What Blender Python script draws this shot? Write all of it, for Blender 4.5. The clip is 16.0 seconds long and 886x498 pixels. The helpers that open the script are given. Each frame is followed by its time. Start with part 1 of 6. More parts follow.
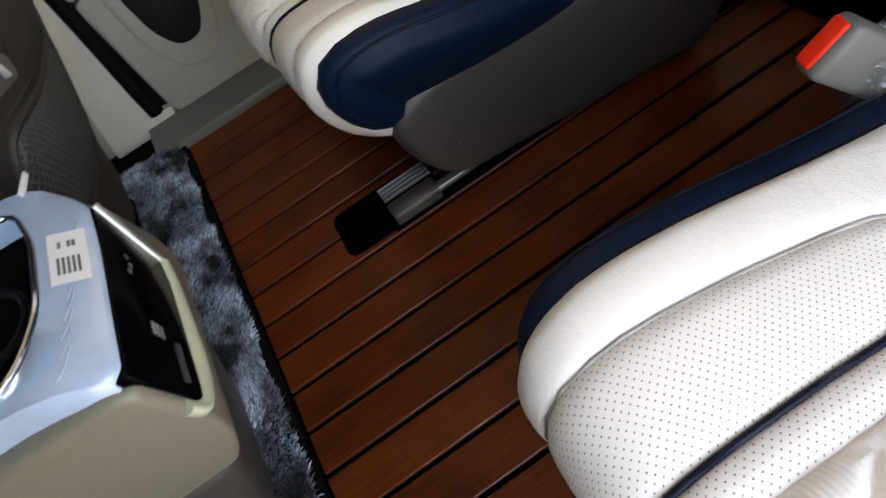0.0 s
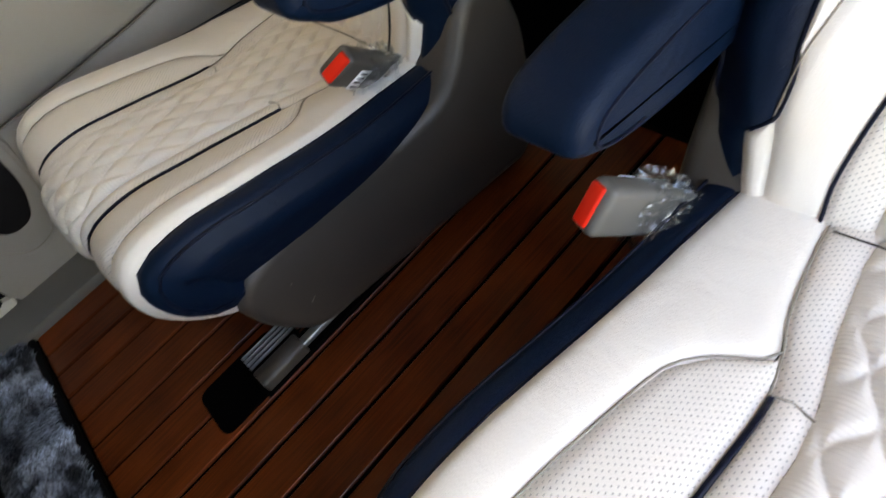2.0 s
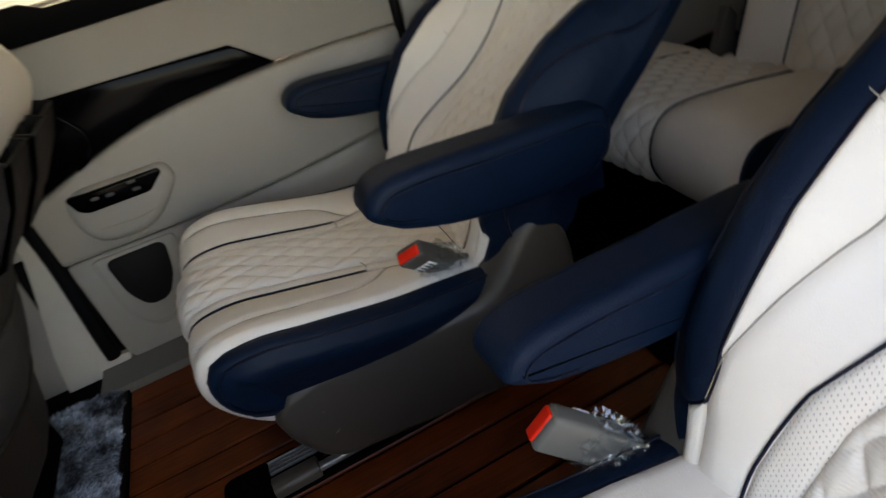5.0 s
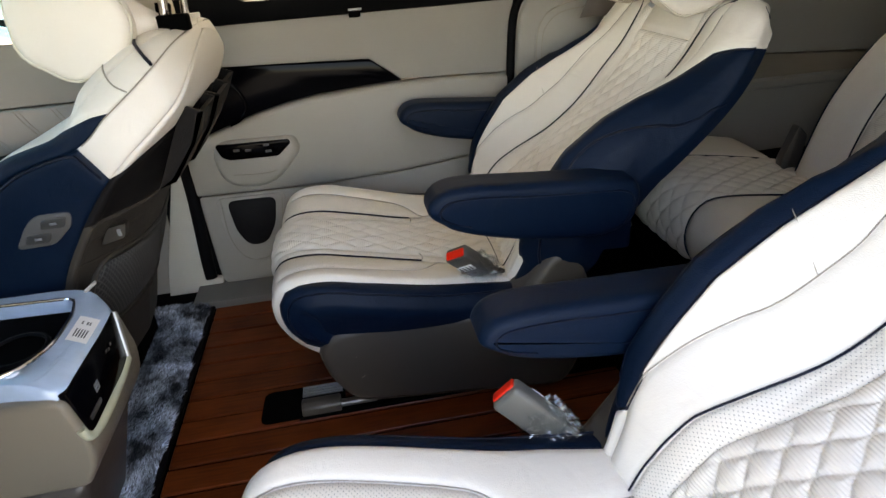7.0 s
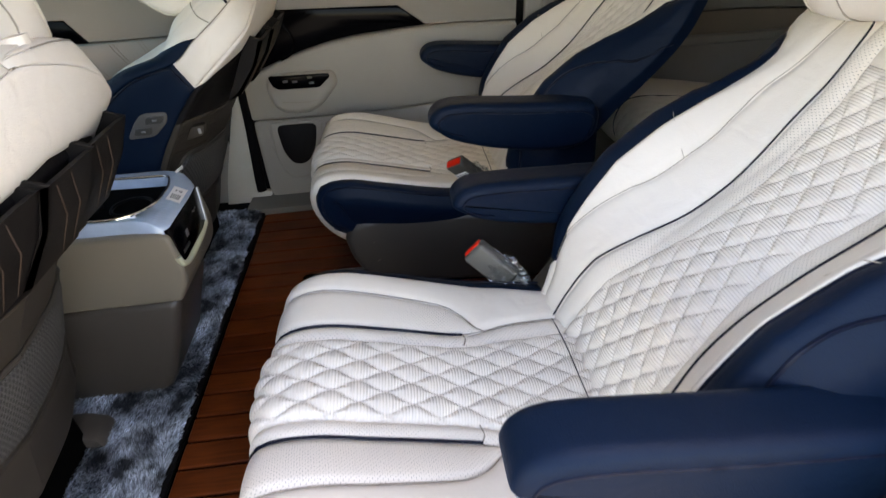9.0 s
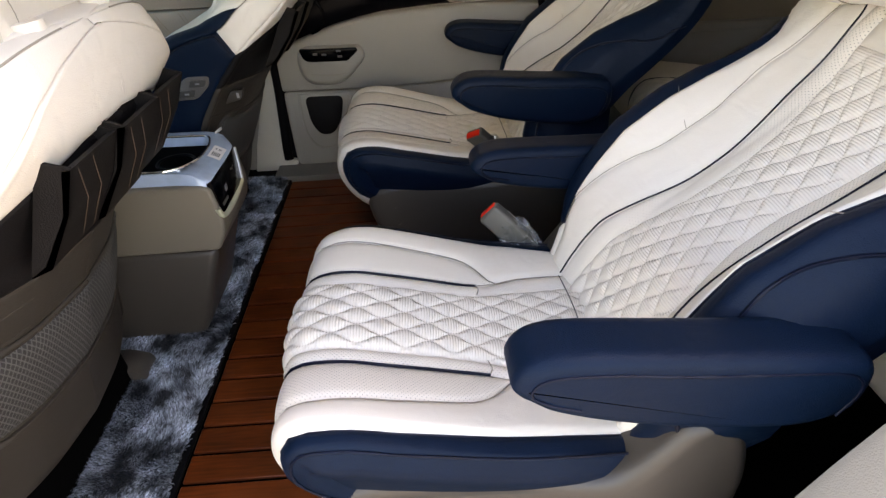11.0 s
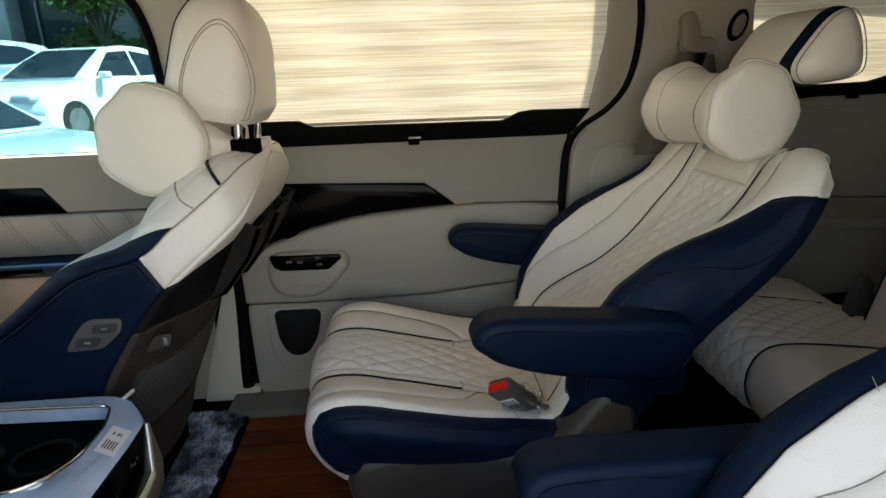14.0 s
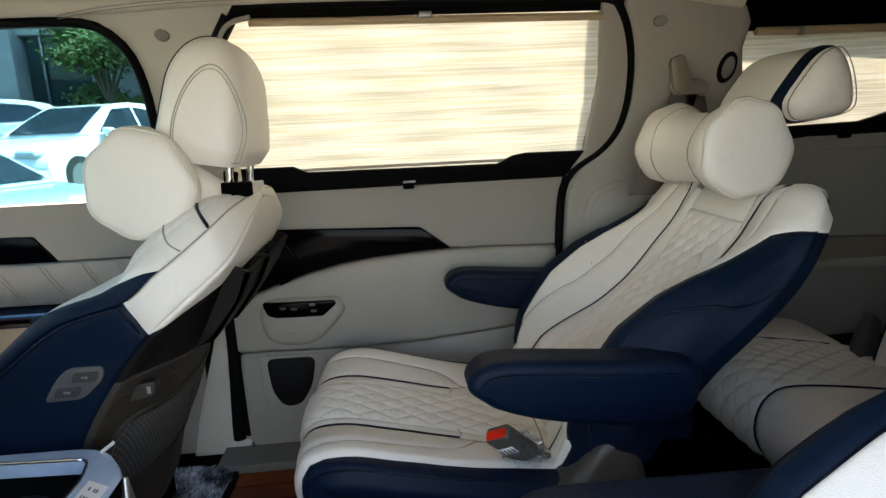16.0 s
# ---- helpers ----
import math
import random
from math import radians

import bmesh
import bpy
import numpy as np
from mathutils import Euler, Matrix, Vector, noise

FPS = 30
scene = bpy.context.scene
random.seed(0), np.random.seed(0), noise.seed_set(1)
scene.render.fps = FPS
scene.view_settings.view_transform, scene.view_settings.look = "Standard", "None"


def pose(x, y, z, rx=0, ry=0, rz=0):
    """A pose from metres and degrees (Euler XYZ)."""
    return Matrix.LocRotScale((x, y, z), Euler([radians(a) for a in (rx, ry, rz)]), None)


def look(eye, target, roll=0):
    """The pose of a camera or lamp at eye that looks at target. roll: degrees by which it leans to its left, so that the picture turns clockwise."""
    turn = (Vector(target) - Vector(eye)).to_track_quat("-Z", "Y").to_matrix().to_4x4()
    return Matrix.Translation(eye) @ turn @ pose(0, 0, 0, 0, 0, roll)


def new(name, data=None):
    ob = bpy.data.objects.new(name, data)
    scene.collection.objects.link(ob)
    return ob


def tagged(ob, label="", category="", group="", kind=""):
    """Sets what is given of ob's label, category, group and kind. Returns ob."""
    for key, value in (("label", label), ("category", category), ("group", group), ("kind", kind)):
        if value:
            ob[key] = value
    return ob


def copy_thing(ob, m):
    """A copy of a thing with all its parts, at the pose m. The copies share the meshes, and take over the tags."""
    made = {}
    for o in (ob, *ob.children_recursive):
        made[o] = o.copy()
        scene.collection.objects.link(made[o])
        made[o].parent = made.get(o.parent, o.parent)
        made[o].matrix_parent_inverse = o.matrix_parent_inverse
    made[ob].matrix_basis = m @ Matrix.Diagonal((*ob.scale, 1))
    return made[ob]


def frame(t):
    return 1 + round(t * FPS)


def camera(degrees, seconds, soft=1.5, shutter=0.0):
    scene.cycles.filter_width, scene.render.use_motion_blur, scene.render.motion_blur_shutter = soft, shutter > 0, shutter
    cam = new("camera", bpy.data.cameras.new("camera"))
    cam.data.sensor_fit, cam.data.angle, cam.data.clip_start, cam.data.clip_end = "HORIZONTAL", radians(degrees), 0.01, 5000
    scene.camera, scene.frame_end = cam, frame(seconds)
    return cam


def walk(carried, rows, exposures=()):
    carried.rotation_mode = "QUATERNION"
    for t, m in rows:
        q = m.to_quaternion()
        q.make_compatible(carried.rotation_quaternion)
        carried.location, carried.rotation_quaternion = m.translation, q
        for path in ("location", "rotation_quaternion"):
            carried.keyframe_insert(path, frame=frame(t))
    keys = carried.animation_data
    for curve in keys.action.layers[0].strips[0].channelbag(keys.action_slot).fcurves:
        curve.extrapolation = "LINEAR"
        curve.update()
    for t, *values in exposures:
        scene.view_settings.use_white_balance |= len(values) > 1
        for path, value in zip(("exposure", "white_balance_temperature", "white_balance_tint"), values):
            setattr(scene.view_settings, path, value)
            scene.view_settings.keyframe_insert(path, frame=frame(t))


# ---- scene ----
cam = camera(74.37, 16.0, soft=1.4, shutter=0.5)
# seconds, eye x y z, euler x y z
ROWS = [
    (0, 0.2457, -0.3400, 0.7028, 33.61, 17.64, -30.34),
    (0.5, 0.2659, -0.3226, 0.7109, 32.77, 17.25, -34.91),
    (1, 0.2970, -0.3169, 0.7177, 32.35, 17.89, -38.39),
    (1.5, 0.3384, -0.3196, 0.7277, 33.81, 18.06, -41.59),
    (2, 0.3801, -0.3288, 0.7377, 35.85, 17.73, -45.34),
    (2.5, 0.4150, -0.3389, 0.7490, 38.33, 16.82, -48.28),
    (3, 0.4433, -0.3506, 0.7526, 39.84, 16.52, -50.81),
    (3.5, 0.4577, -0.3589, 0.7574, 40.85, 16.67, -51.72),
    (4, 0.4711, -0.3724, 0.7640, 42.69, 17.20, -49.77),
    (4.5, 0.4699, -0.4079, 0.7962, 49.03, 17.09, -39.03),
    (5, 0.4551, -0.4822, 0.8284, 56.88, 13.73, -25.20),
    (5.2, 0.4535, -0.5120, 0.8404, 58.98, 12.23, -21.90),
    (7.3, 0.4567, -0.7536, 0.8970, 61.99, 3.15, -9.39),
    (7.5, 0.4567, -0.7822, 0.8983, 61.44, 2.76, -8.90),
    (8, 0.4605, -0.8638, 0.8951, 60.44, 2.35, -7.51),
    (8.5, 0.4809, -0.9727, 0.9081, 60.07, 3.19, -6.59),
    (9, 0.5004, -1.0622, 0.9204, 58.62, 3.53, -5.57),
    (9.5, 0.4945, -1.1455, 0.9258, 57.18, 3.14, -5.45),
    (9.7, 0.4971, -1.1700, 0.9246, 56.93, 3.35, -4.92),
    (11.8, 0.4586, -1.1648, 0.9249, 58.45, 2.45, -2.82),
    (12, 0.4467, -1.1126, 0.9253, 60.13, 3.15, -3.13),
    (12.5, 0.4144, -0.9733, 0.9214, 65.97, 1.56, -5.05),
    (13, 0.4055, -0.8764, 0.9151, 68.68, 1.24, -6.42),
    (13.5, 0.4378, -0.7629, 0.9094, 70.94, 1.17, -5.05),
    (14, 0.4578, -0.6876, 0.9132, 73.38, 1.89, -4.74),
    (14.5, 0.4662, -0.6780, 0.9003, 73.53, 2.65, -6.67),
    (15, 0.4665, -0.6754, 0.8965, 75.96, 2.48, -6.53),
    (15.5, 0.4637, -0.6718, 0.8981, 78.69, 2.70, -5.12),
    (16, 0.4700, -0.6703, 0.8926, 78.23, 2.62, -4.90),
]
EXPOSURES = [(0, 3.92, 9300, 16), (3.5, 3.52, 9200, 16), (4.2, 3.28, 9100, 16), (5.0, 3.18, 9000, 16), (7.3, 3.66, 8800, 16), (8.5, 3.25, 8850, 17), (9.7, 3.2, 8900, 18), (11.8, 3.02, 9700, 20), (12.5, 2.74, 9500, 19), (13.5, 2.80, 8900, 15), (14.5, 3.02, 8300, 13), (16, 3.2, 7950, 12)]
walk(cam, [(t, pose(x, y, z, rx, ry, rz)) for t, x, y, z, rx, ry, rz in ROWS], EXPOSURES)

# ---------------------------------------------------------------- light
world = bpy.data.worlds.new("sky")
scene.world = world
world.use_nodes = True
wn = world.node_tree.nodes
sky = wn.new("ShaderNodeTexSky")
sky.sky_type = "NISHITA"
sky.sun_disc = False
SUN_ELEV, SUN_ROT = radians(58), radians(74)
sky.sun_elevation, sky.sun_rotation = SUN_ELEV, SUN_ROT
wn["Background"].inputs[1].default_value = 0.15
world.node_tree.links.new(sky.outputs[0], wn["Background"].inputs[0])

sun_data = bpy.data.lights.new("sun", "SUN")
sun_data.energy, sun_data.angle, sun_data.color = 5.0, radians(0.5), (1.0, 0.95, 0.88)
sun = new("sun", sun_data)
sun_dir = Vector((math.sin(SUN_ROT) * math.cos(SUN_ELEV), math.cos(SUN_ROT) * math.cos(SUN_ELEV), math.sin(SUN_ELEV)))
sun.matrix_world = look(sun_dir * 20, (0, 0, 0))

# ---------------------------------------------------------------- materials
def material(name, color, rough=0.5, metal=0.0, grain=0.0, grain_size=400.0, mottle=0.08, mottle_size=6.0, coat=0.0, spec=0.5, slack=0.0):
    """Base colour with broad mottling, and a fine bump grain."""
    m = bpy.data.materials.new(name)
    m.use_nodes = True
    nt = m.node_tree
    b = nt.nodes["Principled BSDF"]
    b.inputs["Roughness"].default_value = rough
    b.inputs["Metallic"].default_value = metal
    b.inputs["Coat Weight"].default_value = coat
    b.inputs["Specular IOR Level"].default_value = spec
    co = nt.nodes.new("ShaderNodeTexCoord")
    n1 = nt.nodes.new("ShaderNodeTexNoise")
    n1.inputs["Scale"].default_value = mottle_size
    n1.inputs["Detail"].default_value = 5
    nt.links.new(co.outputs["Object"], n1.inputs["Vector"])
    ramp = nt.nodes.new("ShaderNodeMapRange")
    ramp.inputs[1].default_value, ramp.inputs[2].default_value = 0.3, 0.7
    ramp.inputs[3].default_value, ramp.inputs[4].default_value = 1 - mottle, 1 + mottle
    nt.links.new(n1.outputs["Fac"], ramp.inputs[0])
    mul = nt.nodes.new("ShaderNodeVectorMath")
    mul.operation = "SCALE"
    mul.inputs[0].default_value = color
    nt.links.new(ramp.outputs[0], mul.inputs["Scale"])
    nt.links.new(mul.outputs[0], b.inputs["Base Color"])
    if grain:
        n2 = nt.nodes.new("ShaderNodeTexVoronoi")
        n2.inputs["Scale"].default_value = grain_size
        nt.links.new(co.outputs["Object"], n2.inputs["Vector"])
        bump = nt.nodes.new("ShaderNodeBump")
        bump.inputs["Strength"].default_value = grain
        bump.inputs["Distance"].default_value = 0.001
        nt.links.new(n2.outputs["Distance"], bump.inputs["Height"])
        nt.links.new(bump.outputs[0], b.inputs["Normal"])
        if slack:
            n3 = nt.nodes.new("ShaderNodeTexNoise")
            n3.inputs["Scale"].default_value = 22.0
            n3.inputs["Detail"].default_value = 2
            n3.inputs["Distortion"].default_value = 0.8
            nt.links.new(co.outputs["Object"], n3.inputs["Vector"])
            wide = nt.nodes.new("ShaderNodeBump")
            wide.inputs["Strength"].default_value = slack
            wide.inputs["Distance"].default_value = 0.006
            nt.links.new(n3.outputs["Fac"], wide.inputs["Height"])
            nt.links.new(wide.outputs[0], bump.inputs["Normal"])
    return m


def perforate(m, pitch=0.0062, radius=0.17):
    """Rows of small punched holes, laid out on the panel's own coordinates (metres)."""
    nt = m.node_tree
    b = nt.nodes["Principled BSDF"]
    old = b.inputs["Base Color"].links[0].from_socket
    uv = nt.nodes.new("ShaderNodeUVMap")
    sep = nt.nodes.new("ShaderNodeSeparateXYZ")
    nt.links.new(uv.outputs[0], sep.inputs[0])

    def op(kind, a, c=None):
        n = nt.nodes.new("ShaderNodeMath")
        n.operation = kind
        for i, v in enumerate((a, c)):
            if v is None:
                continue
            if hasattr(v, "is_linked"):
                nt.links.new(v, n.inputs[i])
            else:
                n.inputs[i].default_value = v
        return n.outputs[0]
    u = op("DIVIDE", sep.outputs[0], pitch)
    v = op("DIVIDE", sep.outputs[1], pitch * 0.55)
    row = op("FLOOR", v)
    shift = op("MULTIPLY", op("MODULO", row, 2.0), 0.5)
    fu = op("SUBTRACT", op("FRACT", op("ADD", u, shift)), 0.5)
    fv = op("MULTIPLY", op("SUBTRACT", op("FRACT", v), 0.5), 0.55)
    d = op("SQRT", op("ADD", op("MULTIPLY", fu, fu), op("MULTIPLY", fv, fv)))
    hole = op("LESS_THAN", d, radius * 0.62)
    mix = nt.nodes.new("ShaderNodeMix")
    mix.data_type = "RGBA"
    nt.links.new(hole, mix.inputs["Factor"])
    nt.links.new(old, mix.inputs["A"])
    mix.inputs["B"].default_value = (0.24, 0.215, 0.185, 1)
    nt.links.new(mix.outputs["Result"], b.inputs["Base Color"])
    return m


def ribbed(m, pitch=0.0042):
    """Fine woven ribs across the panel, on its own coordinates (metres)."""
    nt = m.node_tree
    uv = nt.nodes.new("ShaderNodeUVMap")
    sep = nt.nodes.new("ShaderNodeSeparateXYZ")
    nt.links.new(uv.outputs[0], sep.inputs[0])
    scale = nt.nodes.new("ShaderNodeMath")
    scale.operation = "MULTIPLY"
    scale.inputs[1].default_value = 2 * math.pi / pitch
    nt.links.new(sep.outputs[0], scale.inputs[0])
    wave = nt.nodes.new("ShaderNodeMath")
    wave.operation = "SINE"
    nt.links.new(scale.outputs[0], wave.inputs[0])
    bump = nt.nodes.new("ShaderNodeBump")
    bump.inputs["Strength"].default_value = 0.45
    bump.inputs["Distance"].default_value = 0.0006
    nt.links.new(wave.outputs[0], bump.inputs["Height"])
    nt.links.new(bump.outputs[0], nt.nodes["Principled BSDF"].inputs["Normal"])
    return m


CREAM = (0.74, 0.675, 0.600)
cream = material("cream_leather", CREAM, 0.42, grain=0.25, grain_size=600, mottle=0.03, slack=0.3)
cream_perf = perforate(material("cream_perforated_leather", CREAM, 0.5, grain=0.2, grain_size=600, mottle=0.03))
cream_rib = ribbed(material("cream_ribbed_leather", CREAM, 0.5, mottle=0.03))
# far below the leather's cream: the far side's weaker light is in this colour
dimmed_cream_trim = material("dimmed_cream_trim", (0.335, 0.302, 0.260), 0.55, grain=0.3, grain_size=500, mottle=0.03)
headlining = material("cream_headlining", (0.63, 0.57, 0.46), 0.8, grain=0.3, grain_size=900, mottle=0.04)
pale_trim = material("pale_cream_pillar_trim", (0.58, 0.53, 0.44), 0.6, grain=0.3, grain_size=700, mottle=0.04)
# thread darkened so that its colour carries the shade along cream seams
seam_dark = material("seam_shadow_thread", (0.30, 0.26, 0.21), 0.8)
seam_pale = material("pale_seam_thread", (0.42, 0.36, 0.29), 0.8)
cream_thread = material("cream_thread", (0.62, 0.57, 0.48), 0.7)
navy = material("navy_leather", (0.0016, 0.0082, 0.0225), 0.44, grain=0.3, grain_size=600, mottle=0.12, spec=0.11, slack=0.3)
navy_pipe = material("navy_piping", (0.0035, 0.0062, 0.0165), 0.4, mottle=0.1, spec=0.15)
taupe = material("taupe_plastic", (0.055, 0.046, 0.039), 0.36, grain=0.2, grain_size=900, mottle=0.06, spec=0.45)
brown = material("brown_plastic", (0.042, 0.035, 0.029), 0.5, grain=0.3, grain_size=900, mottle=0.12, spec=0.2)
brown_dark = material("dark_brown_leather", (0.0085, 0.0075, 0.0078), 0.5, grain=0.4, grain_size=600, mottle=0.2, spec=0.1)
sill_grey = material("warm_grey_sill_plastic", (0.135, 0.125, 0.108), 0.5, grain=0.3, grain_size=700, mottle=0.06)
taupe_light = material("warm_grey_plastic", (0.21, 0.19, 0.165), 0.5, grain=0.25, grain_size=900, mottle=0.05)
gloss_black = material("gloss_black", (0.0012, 0.0012, 0.002), 0.14, mottle=0.1, spec=0.06)
rubber = material("black_rubber", (0.003, 0.003, 0.0035), 0.6, mottle=0.15, spec=0.08)
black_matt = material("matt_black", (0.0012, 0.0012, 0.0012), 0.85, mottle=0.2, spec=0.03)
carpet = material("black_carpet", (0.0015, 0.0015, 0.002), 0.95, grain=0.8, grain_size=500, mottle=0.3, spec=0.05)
red_button = material("red_button_plastic", (0.80, 0.022, 0.008), 0.45, mottle=0.04, spec=0.2)
buckle_grey = material("grey_buckle_plastic", (0.115, 0.108, 0.095), 0.5, mottle=0.05)
buckle_dark = material("dark_buckle_plastic", (0.07, 0.062, 0.055), 0.5, mottle=0.05)
chrome = material("chrome", (0.8, 0.8, 0.8), 0.12, metal=1.0, mottle=0.02)
satin = material("champagne_satin_metal", (0.50, 0.50, 0.36), 0.42, metal=0.25, mottle=0.04)
satin_silver = material("satin_silver_metal", (0.42, 0.41, 0.38), 0.34, metal=0.7, mottle=0.05)
film_blue = material("pale_blue_protective_film", (0.36, 0.46, 0.60), 0.2, mottle=0.08, mottle_size=30, coat=0.6)
paper = material("white_paper_label", (0.75, 0.73, 0.72), 0.7, mottle=0.02)
ink = material("grey_print", (0.10, 0.10, 0.10), 0.7)
white_icon = material("white_print", (0.17, 0.18, 0.19), 0.5)
switch_grey = material("grey_switch_plastic", (0.075, 0.072, 0.07), 0.45, grain=0.2, grain_size=900, mottle=0.05)
switch_dark = material("dark_switch_plastic", (0.035, 0.034, 0.034), 0.4, mottle=0.05)
steel = material("dull_steel", (0.32, 0.33, 0.34), 0.4, metal=0.8, mottle=0.15)
belt_web = material("brown_belt_webbing", (0.10, 0.08, 0.07), 0.7, grain=0.5, grain_size=900, mottle=0.05)
net = material("dark_net", (0.018, 0.016, 0.016), 0.8, grain=1.0, grain_size=260, mottle=0.3)
def mesh_net(m, pitch=0.013):
    """Diagonal cords crossing over a dark ground."""
    nt = m.node_tree
    b = nt.nodes["Principled BSDF"]
    co = nt.nodes.new("ShaderNodeTexCoord")
    sep = nt.nodes.new("ShaderNodeSeparateXYZ")
    nt.links.new(co.outputs["Object"], sep.inputs[0])
    cords = []
    for k in (-1.5, 1.5):
        lean = nt.nodes.new("ShaderNodeMath")
        lean.operation = "MULTIPLY_ADD"
        lean.inputs[1].default_value = k
        nt.links.new(sep.outputs[1], lean.inputs[0])
        nt.links.new(sep.outputs[2], lean.inputs[2])
        wrap = nt.nodes.new("ShaderNodeMath")
        wrap.operation = "PINGPONG"
        wrap.inputs[1].default_value = pitch / 2
        nt.links.new(lean.outputs[0], wrap.inputs[0])
        cut = nt.nodes.new("ShaderNodeMath")
        cut.operation = "LESS_THAN"
        cut.inputs[1].default_value = pitch * 0.13
        nt.links.new(wrap.outputs[0], cut.inputs[0])
        cords.append(cut)
    both = nt.nodes.new("ShaderNodeMath")
    both.operation = "MAXIMUM"
    nt.links.new(cords[0].outputs[0], both.inputs[0])
    nt.links.new(cords[1].outputs[0], both.inputs[1])
    mix = nt.nodes.new("ShaderNodeMix")
    mix.data_type = "RGBA"
    mix.inputs["A"].default_value = (0.020, 0.018, 0.017, 1)
    mix.inputs["B"].default_value = (0.075, 0.071, 0.067, 1)
    nt.links.new(both.outputs[0], mix.inputs["Factor"])
    nt.links.new(mix.outputs["Result"], b.inputs["Base Color"])
    return m


net = mesh_net(net)
copper_thread = material("copper_thread", (0.06, 0.038, 0.027), 0.7)
pouch_leather = material("near_black_pouch_leather", (0.012, 0.0105, 0.010), 0.5, grain=0.5, grain_size=500, mottle=0.25, spec=0.06)
# console beige, darkened to hold the shade cast by the near front seat
shaded_console_beige = material("shaded_beige_plastic", (0.175, 0.148, 0.112), 0.35, grain=0.25, grain_size=900, mottle=0.03)


def wood_material():
    m = bpy.data.materials.new("mahogany_plank")
    m.use_nodes = True
    nt = m.node_tree
    b = nt.nodes["Principled BSDF"]
    b.inputs["Roughness"].default_value = 0.32
    b.inputs["Specular IOR Level"].default_value = 0.2
    co = nt.nodes.new("ShaderNodeTexCoord")
    info = nt.nodes.new("ShaderNodeObjectInfo")
    off = nt.nodes.new("ShaderNodeVectorMath")
    off.operation = "SCALE"
    off.inputs[0].default_value = (31.0, 17.0, 5.0)
    nt.links.new(info.outputs["Random"], off.inputs["Scale"])
    add = nt.nodes.new("ShaderNodeVectorMath")
    add.operation = "ADD"
    nt.links.new(co.outputs["Object"], add.inputs[0])
    nt.links.new(off.outputs[0], add.inputs[1])
    mapping = nt.nodes.new("ShaderNodeMapping")
    mapping.inputs["Scale"].default_value = (3.0, 55.0, 3.0)
    nt.links.new(add.outputs[0], mapping.inputs[0])
    fine = nt.nodes.new("ShaderNodeTexNoise")
    fine.inputs["Scale"].default_value = 4.0
    fine.inputs["Detail"].default_value = 8
    fine.inputs["Distortion"].default_value = 0.6
    nt.links.new(mapping.outputs[0], fine.inputs["Vector"])
    broad = nt.nodes.new("ShaderNodeTexNoise")
    broad.inputs["Scale"].default_value = 7.0
    nt.links.new(add.outputs[0], broad.inputs["Vector"])
    ramp = nt.nodes.new("ShaderNodeValToRGB")
    ramp.color_ramp.elements[0].position, ramp.color_ramp.elements[0].color = 0.30, (0.040, 0.0072, 0.0021, 1)
    ramp.color_ramp.elements[1].position, ramp.color_ramp.elements[1].color = 0.72, (0.215, 0.045, 0.0105, 1)
    mixf = nt.nodes.new("ShaderNodeMath")
    mixf.operation = "MULTIPLY_ADD"
    mixf.inputs[1].default_value = 0.42
    nt.links.new(fine.outputs["Fac"], mixf.inputs[0])
    half = nt.nodes.new("ShaderNodeMath")
    half.operation = "MULTIPLY"
    half.inputs[1].default_value = 0.58
    nt.links.new(broad.outputs["Fac"], half.inputs[0])
    nt.links.new(half.outputs[0], mixf.inputs[2])
    nt.links.new(mixf.outputs[0], ramp.inputs[0])
    nt.links.new(ramp.outputs[0], b.inputs["Base Color"])
    bump = nt.nodes.new("ShaderNodeBump")
    bump.inputs["Strength"].default_value = 0.15
    bump.inputs["Distance"].default_value = 0.001
    nt.links.new(fine.outputs["Fac"], bump.inputs["Height"])
    nt.links.new(bump.outputs[0], b.inputs["Normal"])
    return m


def blind_material():
    """Woven straw-coloured roller blind that daylight shines through."""
    m = bpy.data.materials.new("straw_blind")
    m.use_nodes = True
    nt = m.node_tree
    nt.nodes.remove(nt.nodes["Principled BSDF"])
    co = nt.nodes.new("ShaderNodeTexCoord")
    mapping = nt.nodes.new("ShaderNodeMapping")
    mapping.inputs["Scale"].default_value = (4.5, 4.5, 270.0)
    nt.links.new(co.outputs["Object"], mapping.inputs[0])
    n = nt.nodes.new("ShaderNodeTexNoise")
    n.inputs["Scale"].default_value = 1.0
    n.inputs["Detail"].default_value = 3
    nt.links.new(mapping.outputs[0], n.inputs["Vector"])
    ramp = nt.nodes.new("ShaderNodeValToRGB")
    ramp.color_ramp.elements[0].position, ramp.color_ramp.elements[0].color = 0.40, (0.665, 0.64, 0.48, 1)
    ramp.color_ramp.elements[1].position, ramp.color_ramp.elements[1].color = 0.56, (0.83, 0.82, 0.71, 1)
    nt.links.new(n.outputs["Fac"], ramp.inputs[0])
    dif = nt.nodes.new("ShaderNodeBsdfDiffuse")
    tra = nt.nodes.new("ShaderNodeBsdfTranslucent")
    mix = nt.nodes.new("ShaderNodeMixShader")
    mix.inputs[0].default_value = 0.098
    nt.links.new(ramp.outputs[0], dif.inputs[0])
    nt.links.new(ramp.outputs[0], tra.inputs[0])
    nt.links.new(dif.outputs[0], mix.inputs[1])
    nt.links.new(tra.outputs[0], mix.inputs[2])
    nt.links.new(mix.outputs[0], nt.nodes["Material Output"].inputs[0])
    return m


